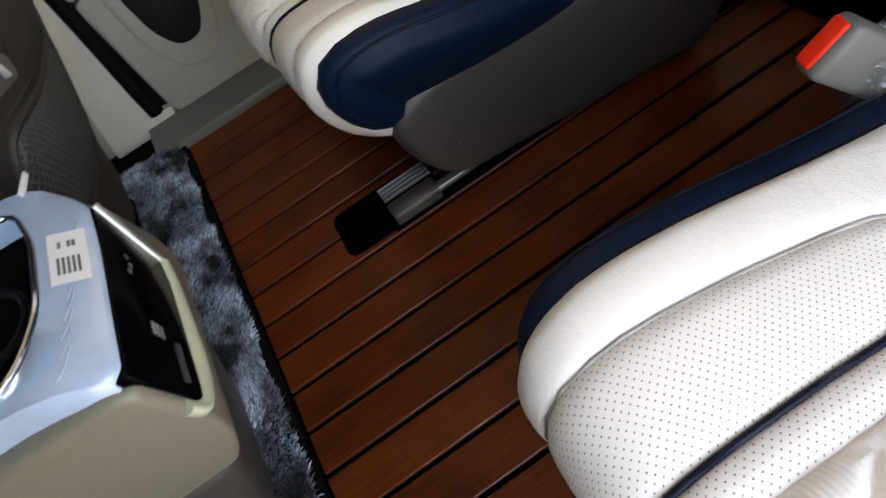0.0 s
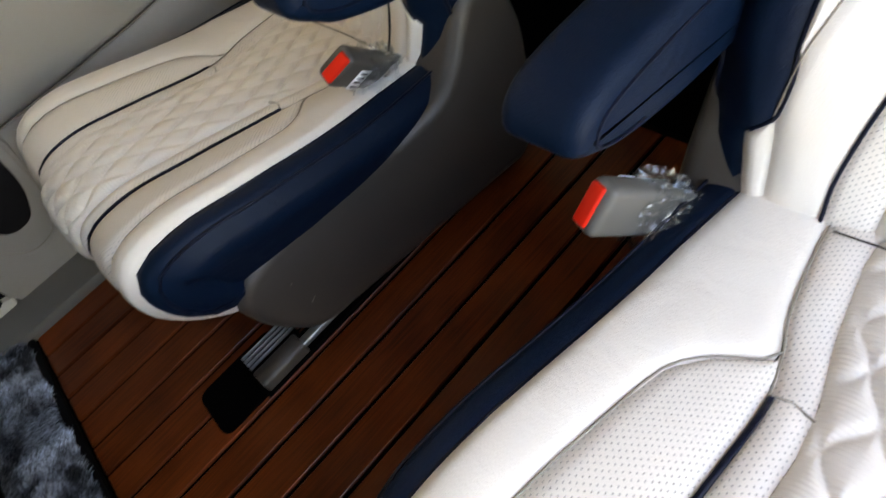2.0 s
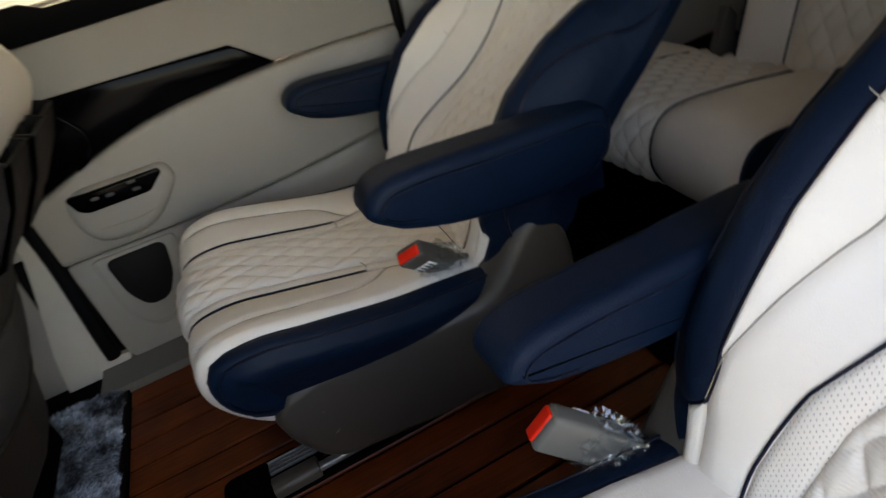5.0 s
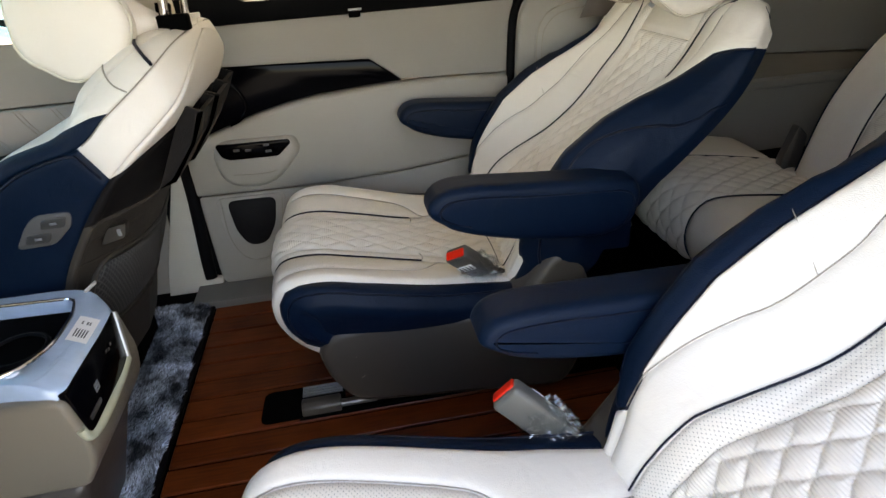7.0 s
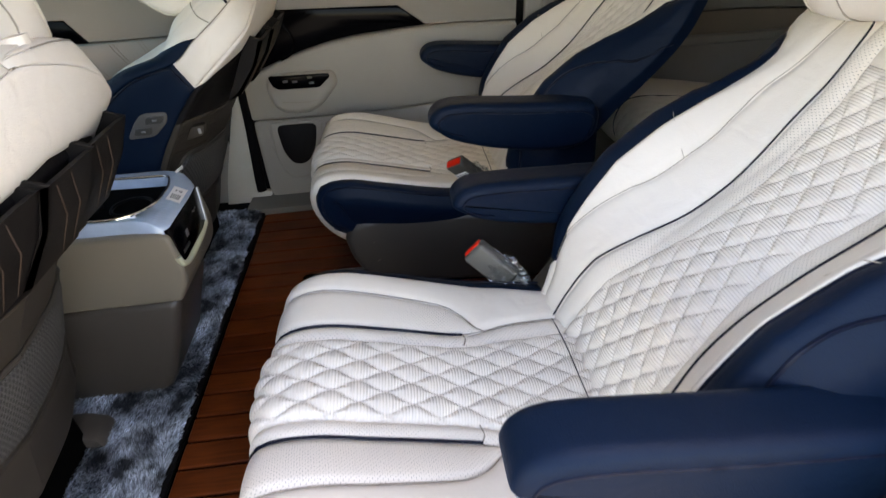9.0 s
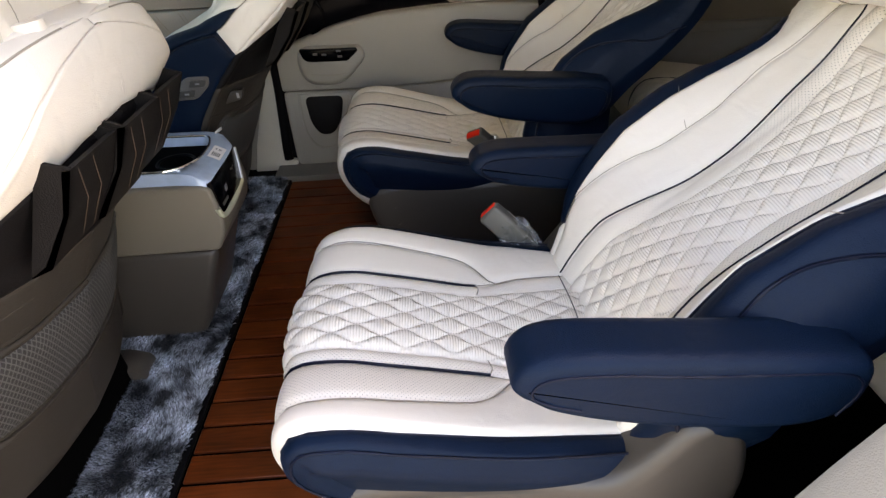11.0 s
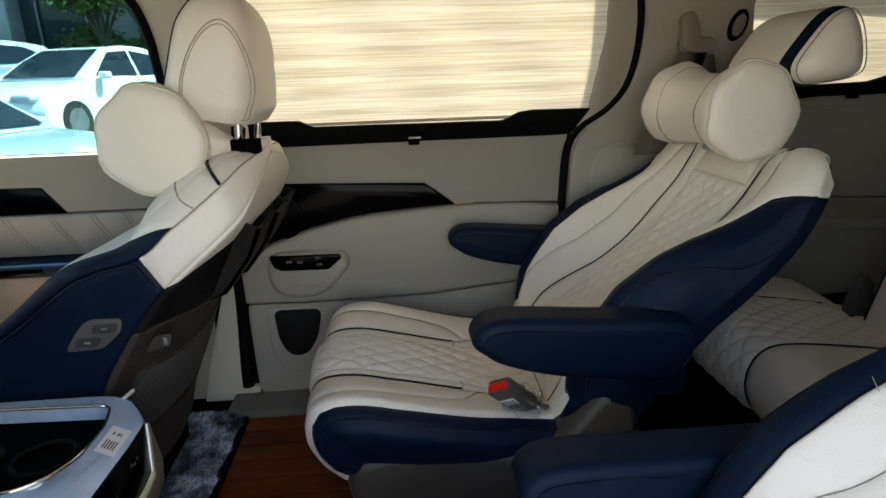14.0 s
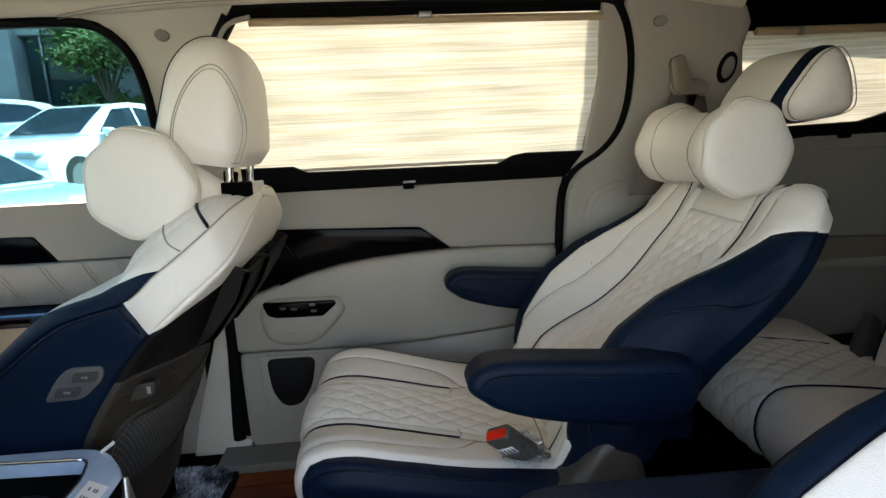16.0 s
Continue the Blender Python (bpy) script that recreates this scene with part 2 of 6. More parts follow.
def glass_material(name, tint=(0.8, 0.9, 0.9)):
    m = bpy.data.materials.new(name)
    m.use_nodes = True
    nt = m.node_tree
    nt.nodes.remove(nt.nodes["Principled BSDF"])
    tr = nt.nodes.new("ShaderNodeBsdfTransparent")
    tr.inputs[0].default_value = (*tint, 1)
    gl = nt.nodes.new("ShaderNodeBsdfGlossy")
    gl.inputs["Roughness"].default_value = 0.02
    mix = nt.nodes.new("ShaderNodeMixShader")
    mix.inputs[0].default_value = 0.05
    nt.links.new(tr.outputs[0], mix.inputs[1])
    nt.links.new(gl.outputs[0], mix.inputs[2])
    nt.links.new(mix.outputs[0], nt.nodes["Material Output"].inputs[0])
    return m


wood = wood_material()
blind_mat = blind_material()
# deep blue-green tint dims the yard and the daylight let in
glass = glass_material("dimming_window_glass", (0.36, 0.56, 0.61))
# tint chosen only to set how much light the front panes admit
tinted = glass_material("tinted_glass", (0.74, 0.78, 0.78))
bag = glass_material("clear_plastic_bag", (0.9, 0.92, 0.93))
bag.node_tree.nodes["Mix Shader"].inputs[0].default_value = 0.13
bag.node_tree.nodes["Glossy BSDF"].inputs["Roughness"].default_value = 0.12

# ---------------------------------------------------------------- builders
def thing(name, label, category, group="", kind="", at=(0, 0, 0)):
    ob = new(name)
    ob.location = at
    ob.empty_display_size = 0.05
    return tagged(ob, label, category, group, kind)


def finish(name, me, mat, parent=None, label="", smooth=True):
    ob = new(name, me)
    me.materials.append(mat)
    if smooth:
        me.polygons.foreach_set("use_smooth", [True] * len(me.polygons))
    if parent is not None:
        ob.parent = parent
    if label:
        ob["label"] = label
    return ob


def part(name, bm, mat, parent=None, label="", smooth=True, sharp=35):
    me = bpy.data.meshes.new(name)
    bmesh.ops.recalc_face_normals(bm, faces=bm.faces)
    if smooth and sharp:
        for e in bm.edges:
            if len(e.link_faces) == 2 and e.calc_face_angle(0) > radians(sharp):
                e.smooth = False
    bm.to_mesh(me)
    bm.free()
    return finish(name, me, mat, parent, label, smooth)


def lerp(a, b, t):
    return a + (b - a) * t


def interp(xs, ys, x):
    return float(np.interp(x, xs, ys))


def smooth_path(points, n):
    """A Catmull-Rom curve through the points, sampled evenly n times."""
    p = [Vector(q) for q in points]
    p = [p[0] * 2 - p[1]] + p + [p[-1] * 2 - p[-2]]
    dense = []
    for i in range(1, len(p) - 2):
        for k in range(16):
            t = k / 16
            a, b, c, d = p[i - 1], p[i], p[i + 1], p[i + 2]
            dense.append(0.5 * (2 * b + (c - a) * t + (2 * a - 5 * b + 4 * c - d) * t * t + (3 * b - a - 3 * c + d) * t ** 3))
    dense.append(p[-2])
    length = [0.0]
    for a, b in zip(dense, dense[1:]):
        length.append(length[-1] + (b - a).length)
    out = []
    for k in range(n):
        s = length[-1] * k / (n - 1)
        out.append(Vector([interp(length, [q[j] for q in dense], s) for j in range(len(dense[0]))]))
    return out


class Shell:
    """An upholstered body: a side profile (x, z), swept across y by a cross-section of (share v, offset y, height h)."""

    def __init__(self, profile, cross, width, flip=False, crown=0.0):
        self.crown = crown
        self.p = smooth_path(profile, 80)
        self.cross = cross
        self.width = width
        self.length = sum((b - a).length for a, b in zip(self.p, self.p[1:]))
        self.flip = -1 if flip else 1

    def base(self, s):
        f = max(0.0, min(0.99999, s)) * 79
        i = int(f)
        t = (self.p[min(79, i + 1)] - self.p[max(0, i - 1)]) * (1 - (f - i)) + (self.p[min(79, i + 2)] - self.p[i]) * (f - i)
        t.normalize()
        return lerp(self.p[i], self.p[i + 1], f - i), Vector((-t[1], t[0])) * self.flip

    def at(self, s, v, lift=0.0):
        q, n = self.base(s)
        c = self.cross
        a = abs(v)
        y = interp(c[0], c[1], a) * interp(self.width[0], self.width[1], s)
        h = interp(c[0], c[2], a)
        if h > 0:
            h *= interp(self.width[0], self.width[2], s)
        elif len(self.width) > 3:
            h *= interp(self.width[0], self.width[3], s)
        h += lift
        bow = self.crown * (1.0 - 1.6 * a * a) * interp([0, 0.3, 0.6, 0.8], [1, 1, 0.3, 0], s)
        return Vector((q[0] - bow + n[0] * h, math.copysign(y, v), q[1] + n[1] * h))


def fn(f):
    return f if callable(f) else (lambda s: f)


def patch(shell, s0, s1, va, vb, ns=40, nv=16, puff=0.004, extra=None, rim=0.004):
    """A panel of the shell between s0 and s1, va and vb, stuffed a little between its seams. Returns a mesh with metre coordinates on it."""
    va, vb = fn(va), fn(vb)
    verts, uvs = [], []
    for i in range(ns + 1):
        a = i / ns
        s = lerp(s0, s1, a)
        for j in range(nv + 1):
            b = j / nv
            v = lerp(va(s), vb(s), b)
            e = min(a * (s1 - s0) * shell.length, (1 - a) * (s1 - s0) * shell.length, b * abs(vb(s) - va(s)) * 0.3, (1 - b) * abs(vb(s) - va(s)) * 0.3)
            lift = puff * (1 - math.exp(-e / 0.012)) - rim * math.exp(-e / 0.0025)
            y = shell.at(s, v)[1]
            u = s * shell.length
            if extra:
                lift += extra(u, y) * (1 - math.exp(-e / 0.01))
            verts.append(shell.at(s, v, lift))
            uvs.append((u, y))
    faces = [(i * (nv + 1) + j, (i + 1) * (nv + 1) + j, (i + 1) * (nv + 1) + j + 1, i * (nv + 1) + j + 1) for i in range(ns) for j in range(nv)]
    me = bpy.data.meshes.new("panel")
    me.from_pydata(verts, [], faces)
    layer = me.uv_layers.new()
    for loop in me.loops:
        layer.data[loop.index].uv = uvs[loop.vertex_index]
    return me


def panel(name, mat, parent, label, *args, **kw):
    me = patch(*args, **kw)
    me.name = name
    return finish(name, me, mat, parent, label)


def tube_bm(points, r, sides=8, bm=None, cap=True, flat=1.0):
    bm = bm or bmesh.new()
    pts = [Vector(p) for p in points]
    ring0 = None
    up = None
    for i, p in enumerate(pts):
        t = (pts[min(i + 1, len(pts) - 1)] - pts[max(i - 1, 0)]).normalized()
        if up is None:
            up = t.orthogonal().normalized()
        up = (up - t * up.dot(t)).normalized()
        w = t.cross(up)
        rr = r(i / (len(pts) - 1)) if callable(r) else r
        ring = [bm.verts.new(p + up * (math.cos(2 * math.pi * k / sides) * rr * flat) + w * (math.sin(2 * math.pi * k / sides) * rr)) for k in range(sides)]
        if ring0:
            for k in range(sides):
                bm.faces.new((ring0[k], ring0[(k + 1) % sides], ring[(k + 1) % sides], ring[k]))
        elif cap:
            bm.faces.new(ring[::-1])
        ring0 = ring
    if cap:
        bm.faces.new(ring0)
    return bm


def tube(name, points, r, mat, parent=None, label="", sides=8, flat=1.0):
    return part(name, tube_bm(points, r, sides, flat=flat), mat, parent, label, sharp=60)


def seam(name, shell, pts, r, mat, parent, lift=0.001, label="", n=30):
    q = smooth_path(pts, n)
    return tube(name, [shell.at(s, v, lift) for s, v in q], r, mat, parent, label, sides=6)


def rbox(center, size, bevel=0.01, seg=3, rot=None):
    bm = bmesh.new()
    bmesh.ops.create_cube(bm, size=1)
    for v in bm.verts:
        v.co = Vector((v.co[0] * size[0], v.co[1] * size[1], v.co[2] * size[2]))
    if bevel:
        bmesh.ops.bevel(bm, geom=bm.edges[:], offset=bevel, segments=seg, affect="EDGES", profile=0.5)
    m = Matrix.Translation(center) @ (rot or Matrix())
    bmesh.ops.transform(bm, matrix=m, verts=bm.verts)
    return bm


def prism(poly, a, b, axis="y", bevel=0.004, seg=2, shear=None):
    """A polygon of (x, z) (or (x, y), (y, z)) carried from a to b along the remaining axis, with rounded edges."""
    bm = bmesh.new()

    def place(p, d):
        return {"y": (p[0], d, p[1]), "z": (p[0], p[1], d), "x": (d, p[0], p[1])}[axis]
    lo = [bm.verts.new(place(p, a)) for p in poly]
    hi = [bm.verts.new(place(p, b)) for p in poly]
    bm.faces.new(lo)
    bm.faces.new(hi[::-1])
    n = len(poly)
    for i in range(n):
        bm.faces.new((lo[i], lo[(i + 1) % n], hi[(i + 1) % n], hi[i]))
    bmesh.ops.recalc_face_normals(bm, faces=bm.faces)
    if bevel:
        edges = [e for e in bm.edges if len(e.link_faces) == 2 and e.calc_face_angle(0) > radians(40)]
        bmesh.ops.bevel(bm, geom=edges, offset=bevel, segments=seg, affect="EDGES", profile=0.5, clamp_overlap=True)
    if shear:
        for v in bm.verts:
            v.co = shear(v.co)
    return bm


def rounded(poly, r=0.02, n=5):
    """The polygon with rounded corners."""
    out = []
    k = len(poly)
    for i in range(k):
        p, a, b = Vector(poly[i]), Vector(poly[i - 1]), Vector(poly[(i + 1) % k])
        ra = min(r, (a - p).length * 0.45, (b - p).length * 0.45)
        p0, p1 = p + (a - p).normalized() * ra, p + (b - p).normalized() * ra
        for j in range(n + 1):
            t = j / n
            out.append(tuple((1 - t) ** 2 * p0 + 2 * t * (1 - t) * p + t * t * p1))
    return out


def loft(sections, cap=True):
    """Closed rings of equal count joined one to the next."""
    bm = bmesh.new()
    prev = None
    first = None
    for ring in sections:
        vs = [bm.verts.new(p) for p in ring]
        if prev:
            n = len(vs)
            for i in range(n):
                bm.faces.new((prev[i], prev[(i + 1) % n], vs[(i + 1) % n], vs[i]))
        else:
            first = vs
        prev = vs
    if cap:
        bm.faces.new(first[::-1])
        bm.faces.new(prev)
    return bm


def ellipse_ring(c, ax, ay, rx, ry, n=28, power=2.0):
    c, ax, ay = Vector(c), Vector(ax), Vector(ay)
    out = []
    for k in range(n):
        a = 2 * math.pi * k / n
        ca, sa = math.cos(a), math.sin(a)
        out.append(c + ax * (math.copysign(abs(ca) ** (2 / power), ca) * rx) + ay * (math.copysign(abs(sa) ** (2 / power), sa) * ry))
    return out

# ---------------------------------------------------------------- seats
# cushion: front bottom -> over the front edge -> back; cross-section as share v, y, height
CUSHION = Shell([(0.40, 0.125), (0.352, 0.148), (0.306, 0.190), (0.279, 0.245), (0.279, 0.290), (0.302, 0.319), (0.362, 0.324), (0.45, 0.304), (0.60, 0.268), (0.80, 0.245)],
                [[0, 0.40, 0.64, 0.80, 0.88, 0.94, 1.0], [0, 0.117, 0.192, 0.244, 0.277, 0.293, 0.236], [0, 0.0, 0.012, 0.018, 0.004, -0.03, -0.15]],
                [[0, 0.1, 0.25, 0.38, 0.5, 0.8, 1], [0.82, 0.86, 0.94, 0.99, 1.0, 0.97, 0.94], [0.8, 1, 1, 1, 1, 1, 0.4]], flip=False, crown=0.030)
BACK = Shell([(0.735, 0.225), (0.77, 0.265), (0.85, 0.385), (0.95, 0.475), (1.045, 0.550), (1.12, 0.630), (1.165, 0.708), (1.186, 0.738), (1.212, 0.746), (1.234, 0.72)],
             [[0, 0.30, 0.50, 0.66, 0.78, 0.86, 0.92, 1.0], [0, 0.105, 0.165, 0.215, 0.255, 0.297, 0.311, 0.301], [0, 0.0, 0.028, 0.058, 0.062, 0.03, -0.03, -0.15]],
             [[0, 0.12, 0.22, 0.38, 0.5, 0.6, 0.72, 0.80, 0.86, 0.92, 0.96, 1], [0.86, 0.93, 1.0, 1.0, 1.0, 1.0, 0.99, 0.975, 0.95, 0.90, 0.80, 0.62], [0.35, 0.7, 1.2, 1.75, 1.7, 1.45, 0.9, 0.55, 0.35, 0.25, 0.2, 0.2], [0.5, 0.52, 0.48, 0.34, 0.24, 0.2, 0.2, 0.2, 0.2, 0.2, 0.2, 0.18]], flip=False)


def quilt(p, c, depth):
    """Sinuous stitch lines, every second one in counter-phase, with stuffed lens-shaped cells between them."""
    amp = 0.44 * c

    def f(u, y):
        w = math.sin(2 * math.pi * u / p)
        slope = math.hypot(1.0, amp * 2 * math.pi / p * math.cos(2 * math.pi * u / p))
        k0 = math.floor(y / c)
        d = min(abs(y - k * c - (amp if k % 2 else -amp) * w) for k in (k0 - 1, k0, k0 + 1, k0 + 2)) / slope
        return depth * (1 - math.exp(-d / (0.24 * c)))
    return f


def upholster_cushion(t, quilted=True):
    S = CUSHION
    seam_s, seam_v = [0, 0.66, 0.72, 0.80, 0.90, 1], [0.40, 0.40, 0.415, 0.49, 0.54, 0.56]
    inner_v = [0.29, 0.29, 0.31, 0.37, 0.42, 0.43]
    panel("quilted_panel", cream_rib, t, "cream leather quilted in wavy diamonds", S, 0.0, 0.985, lambda s: -interp(seam_s, inner_v, s), lambda s: interp(seam_s, inner_v, s), ns=260, nv=100, puff=0.003, extra=quilt(0.072, 0.0215, 0.0075))
    for k in (-1, 1):
        inner = lambda s, k=k: k * interp(seam_s, inner_v, s)
        line = lambda s, k=k: k * interp(seam_s, seam_v, s)
        mid = lambda s, k=k: k * max(interp([0, 0.3, 0.60, 0.66, 0.70, 0.735, 0.75, 1], [0.70, 0.69, 0.64, 0.62, 0.56, 0.46, 0.42, 0.4], s), interp(seam_s, seam_v, s) + 0.004)
        edge = lambda s, k=k: k * interp([0, 0.06, 0.16, 0.28, 1], [0.93, 0.925, 0.88, 0.835, 0.80], s)
        panel("inner_band", cream_perf, t, "narrow perforated cream band", S, 0.0, 0.985, inner, line, ns=80, nv=8, puff=0.005)
        panel("perforated_panel", cream_perf, t, "cream perforated leather", S, 0.0, 0.75, line, mid, ns=80, nv=10, puff=0.004)
        panel("bolster", cream, t, "smooth cream leather bolster", S, 0.0, 0.985, mid, edge, ns=80, nv=12, puff=0.005)
        panel("side_panel", navy, t, "navy leather side", S, 0.0, 0.985, edge, lambda s, k=k: k * 1.0, ns=60, nv=14, puff=0.004)
        seam("piping", S, [(0.02, k * 0.40), (0.3, k * 0.40), (0.5, k * 0.40), (0.66, k * 0.40), (0.70, k * 0.405)], 0.0025, navy_pipe, t)
        seam("stitching", S, [(0.70, k * 0.30), (0.705, k * 0.36), (0.70, k * 0.40)], 0.0011, seam_dark, t, lift=0.003, n=8)
        seam("piping", S, [(a, edge(a)) for a in (0.0, 0.06, 0.11, 0.16, 0.22, 0.28, 0.4, 0.6, 0.8, 0.98)], 0.0022, navy_pipe, t, lift=-0.004)
        seam("stitching", S, [(0.10, k * 0.96), (0.15, k * 0.93), (0.22, k * 0.905), (0.5, k * 0.895), (0.98, k * 0.88)], 0.0020, navy_pipe, t, lift=0.006)
        seam("stitching", S, [(0.0, k * 0.70), (0.3, k * 0.69), (0.45, k * 0.665), (0.60, k * 0.64), (0.66, k * 0.62), (0.70, k * 0.56), (0.735, k * 0.46), (0.75, k * 0.445)], 0.0010, seam_dark, t, lift=-0.001)
        seam("stitching", S, [(a, k * interp(seam_s, seam_v, a)) for a in (0.70, 0.75, 0.80, 0.9, 0.97)], 0.0010, seam_dark, t, lift=-0.001)
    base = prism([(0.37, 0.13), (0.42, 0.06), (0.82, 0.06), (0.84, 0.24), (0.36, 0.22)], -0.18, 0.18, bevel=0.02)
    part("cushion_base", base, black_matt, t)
    # thin black tube drawn as the shade in the cushion and backrest joint
    tube("joint_liner", smooth_path([(0.734, -0.150, 0.261), (0.737, -0.12, 0.260), (0.738, -0.06, 0.2635), (0.738, 0, 0.2635), (0.738, 0.06, 0.2635), (0.737, 0.12, 0.260), (0.734, 0.150, 0.261)], 40), 0.0009, rubber, t, "dark tube standing in for the shade between cushion and backrest", sides=6)


def upholster_back(t):
    S = BACK
    pipe_s, pipe_v = [0, 0.1, 0.2, 0.3, 0.4, 0.5, 0.6, 0.7, 0.85, 1], [0.57, 0.55, 0.48, 0.39, 0.33, 0.32, 0.35, 0.39, 0.42, 0.42]
    quilt_v = [0.43, 0.41, 0.36, 0.28, 0.22, 0.21, 0.24, 0.28, 0.32, 0.32]
    seam_s, seam_v = [0, 0.15, 0.235, 0.305, 0.36, 0.41, 0.48, 0.56, 0.63, 0.72, 1], [0.74, 0.72, 0.65, 0.60, 0.56, 0.53, 0.52, 0.53, 0.56, 0.60, 0.60]
    edge_s, edge_v = [0, 0.12, 0.145, 0.2, 0.35, 0.5, 0.6, 0.68, 0.74, 0.79, 0.825, 0.85, 0.862, 1], [0.80, 0.80, 0.72, 0.68, 0.67, 0.675, 0.69, 0.715, 0.73, 0.76, 0.82, 0.91, 0.995, 0.995]
    panel("quilted_panel", cream_rib, t, "cream leather quilted in wavy diamonds", S, 0.03, 0.83, lambda s: -interp(pipe_s, quilt_v, s), lambda s: interp(pipe_s, quilt_v, s), ns=280, nv=100, puff=0.003, extra=quilt(0.066, 0.0200, 0.0078))
    panel("top_panel", cream, t, "smooth cream leather", S, 0.83, 1.0, -0.32, 0.32, ns=16, nv=16)
    for k in (-1, 1):
        inner = lambda s, k=k: k * interp(pipe_s, quilt_v, s)
        mid = lambda s, k=k: k * interp(pipe_s, pipe_v, s)
        fold = lambda s, k=k: k * interp(seam_s, seam_v, s)
        edge = lambda s, k=k: k * interp(edge_s, edge_v, s)
        panel("perforated_panel", cream_perf, t, "cream perforated leather", S, 0.03, 1.0, inner, mid, ns=70, nv=8, puff=0.003)
        panel("inner_bolster", cream, t, "smooth cream leather bolster", S, 0.03, 1.0, mid, fold, ns=70, nv=10, puff=0.003)
        panel("bolster", cream, t, "smooth cream leather bolster", S, 0.03, 1.0, fold, edge, ns=100, nv=14, puff=0.004)
        panel("side_panel", navy, t, "navy leather side", S, 0.02, 0.86, edge, lambda s, k=k: k * 1.0, ns=100, nv=14, puff=0.004)
        seam("piping", S, [(a, k * interp(pipe_s, pipe_v, a)) for a in (0.03, 0.1, 0.2, 0.3, 0.4, 0.5, 0.6, 0.7, 0.83)] + [(0.90, k * 0.46), (0.94, k * 0.60), (0.945, k * 0.80), (0.93, k * 0.93)], 0.0017, navy_pipe, t, n=80)
        seam("piping", S, [(a, k * interp(edge_s, edge_v, a)) for a in (0.125, 0.15, 0.2, 0.35, 0.5, 0.6, 0.68, 0.74, 0.79, 0.825, 0.85)], 0.0025, navy_pipe, t, n=60, lift=-0.003)
        seam("stitching", S, [(0.05, k * 0.95), (0.2, k * 0.84), (0.4, k * 0.80), (0.5, k * 0.82), (0.6, k * 0.87), (0.68, k * 0.90), (0.72, k * 0.96)], 0.0028, navy_pipe, t, lift=0.0045, n=60)
        seam("stitching", S, [(0.535, k * 0.73), (0.51, k * 0.62), (0.485, k * 0.52)], 0.0007, seam_pale, t, lift=0.001, n=10)
        seam("stitching", S, [(a, k * interp(seam_s, seam_v, a)) for a in (0.15, 0.235, 0.305, 0.36, 0.41, 0.48, 0.56, 0.63, 0.72, 0.9)], 0.0008, seam_dark, t, lift=-0.001, n=50)
    # rear shell, navy below and cream above
    for name, s0, s1, mat, lab in (("rear_base", 0.22, 0.5, navy, "navy leather lower rear"), ("rear_shell", 0.5, 1.0, cream, "cream leather seat rear")):
        verts = []
        ns = 24
        for i in range(ns + 1):
            s = lerp(s0, s1, i / ns)
            q, n = S.base(s)
            e = S.at(s, 1.0)
            for j in range(13):
                b = j / 12 * 2 - 1
                bulge = -0.025 * (1 - b * b)
                verts.append((e[0] + n[0] * bulge, e[1] * b, e[2] + n[1] * bulge))
        me = bpy.data.meshes.new(name)
        me.from_pydata(verts, [], [(i * 13 + j, i * 13 + j + 1, (i + 1) * 13 + j + 1, (i + 1) * 13 + j) for i in range(ns) for j in range(12)])
        finish(name, me, mat, t, lab)


def armrest_bm(length, height, width):
    """A padded arm along +x from its tip at the origin: flat top, slim tip, underside falling away to a deeper rear, rolled edges."""
    ctrl = [(0.0, -0.38), (0.008, -0.20), (0.030, -0.06), (0.075, 0.0), (0.20, 0.0), (length - 0.04, 0.0), (length - 0.008, -0.10), (length, -0.38), (length - 0.010, -0.72),
            (length - 0.055, -0.96), (0.66 * length, -1.0), (0.45 * length, -0.96), (0.27 * length, -0.87), (0.13 * length, -0.74), (0.026, -0.62), (0.006, -0.50)]
    pts = [Vector((x, z * height)) for x, z in ctrl]
    curve = []
    for i in range(len(pts)):
        p0, p1, p2, p3 = (pts[(i + j) % len(pts)] for j in (-1, 0, 1, 2))
        for k in range(6):
            u = k / 6
            curve.append(0.5 * (2 * p1 + (p2 - p0) * u + (2 * p0 - 5 * p1 + 4 * p2 - p3) * u * u + (3 * p1 - p0 - 3 * p2 + p3) * u ** 3))
    n = len(curve)
    inward = []
    for i in range(n):
        d = (curve[(i + 2) % n] - curve[i - 2]).normalized()
        inward.append(Vector((d.y, -d.x)))
    roll = 0.017
    rings = []
    for k in range(17):
        a = math.sin(math.pi * (k / 16 - 0.5))
        over = max(0.0, abs(a) * width / 2 - (width / 2 - roll)) / roll
        inset = roll * (1 - math.sqrt(max(0.0, 1 - over * over)))
        rings.append([(c.x + q.x * inset, a * width / 2, c.y + q.y * inset) for c, q in zip(curve, inward)])
    return loft(rings)


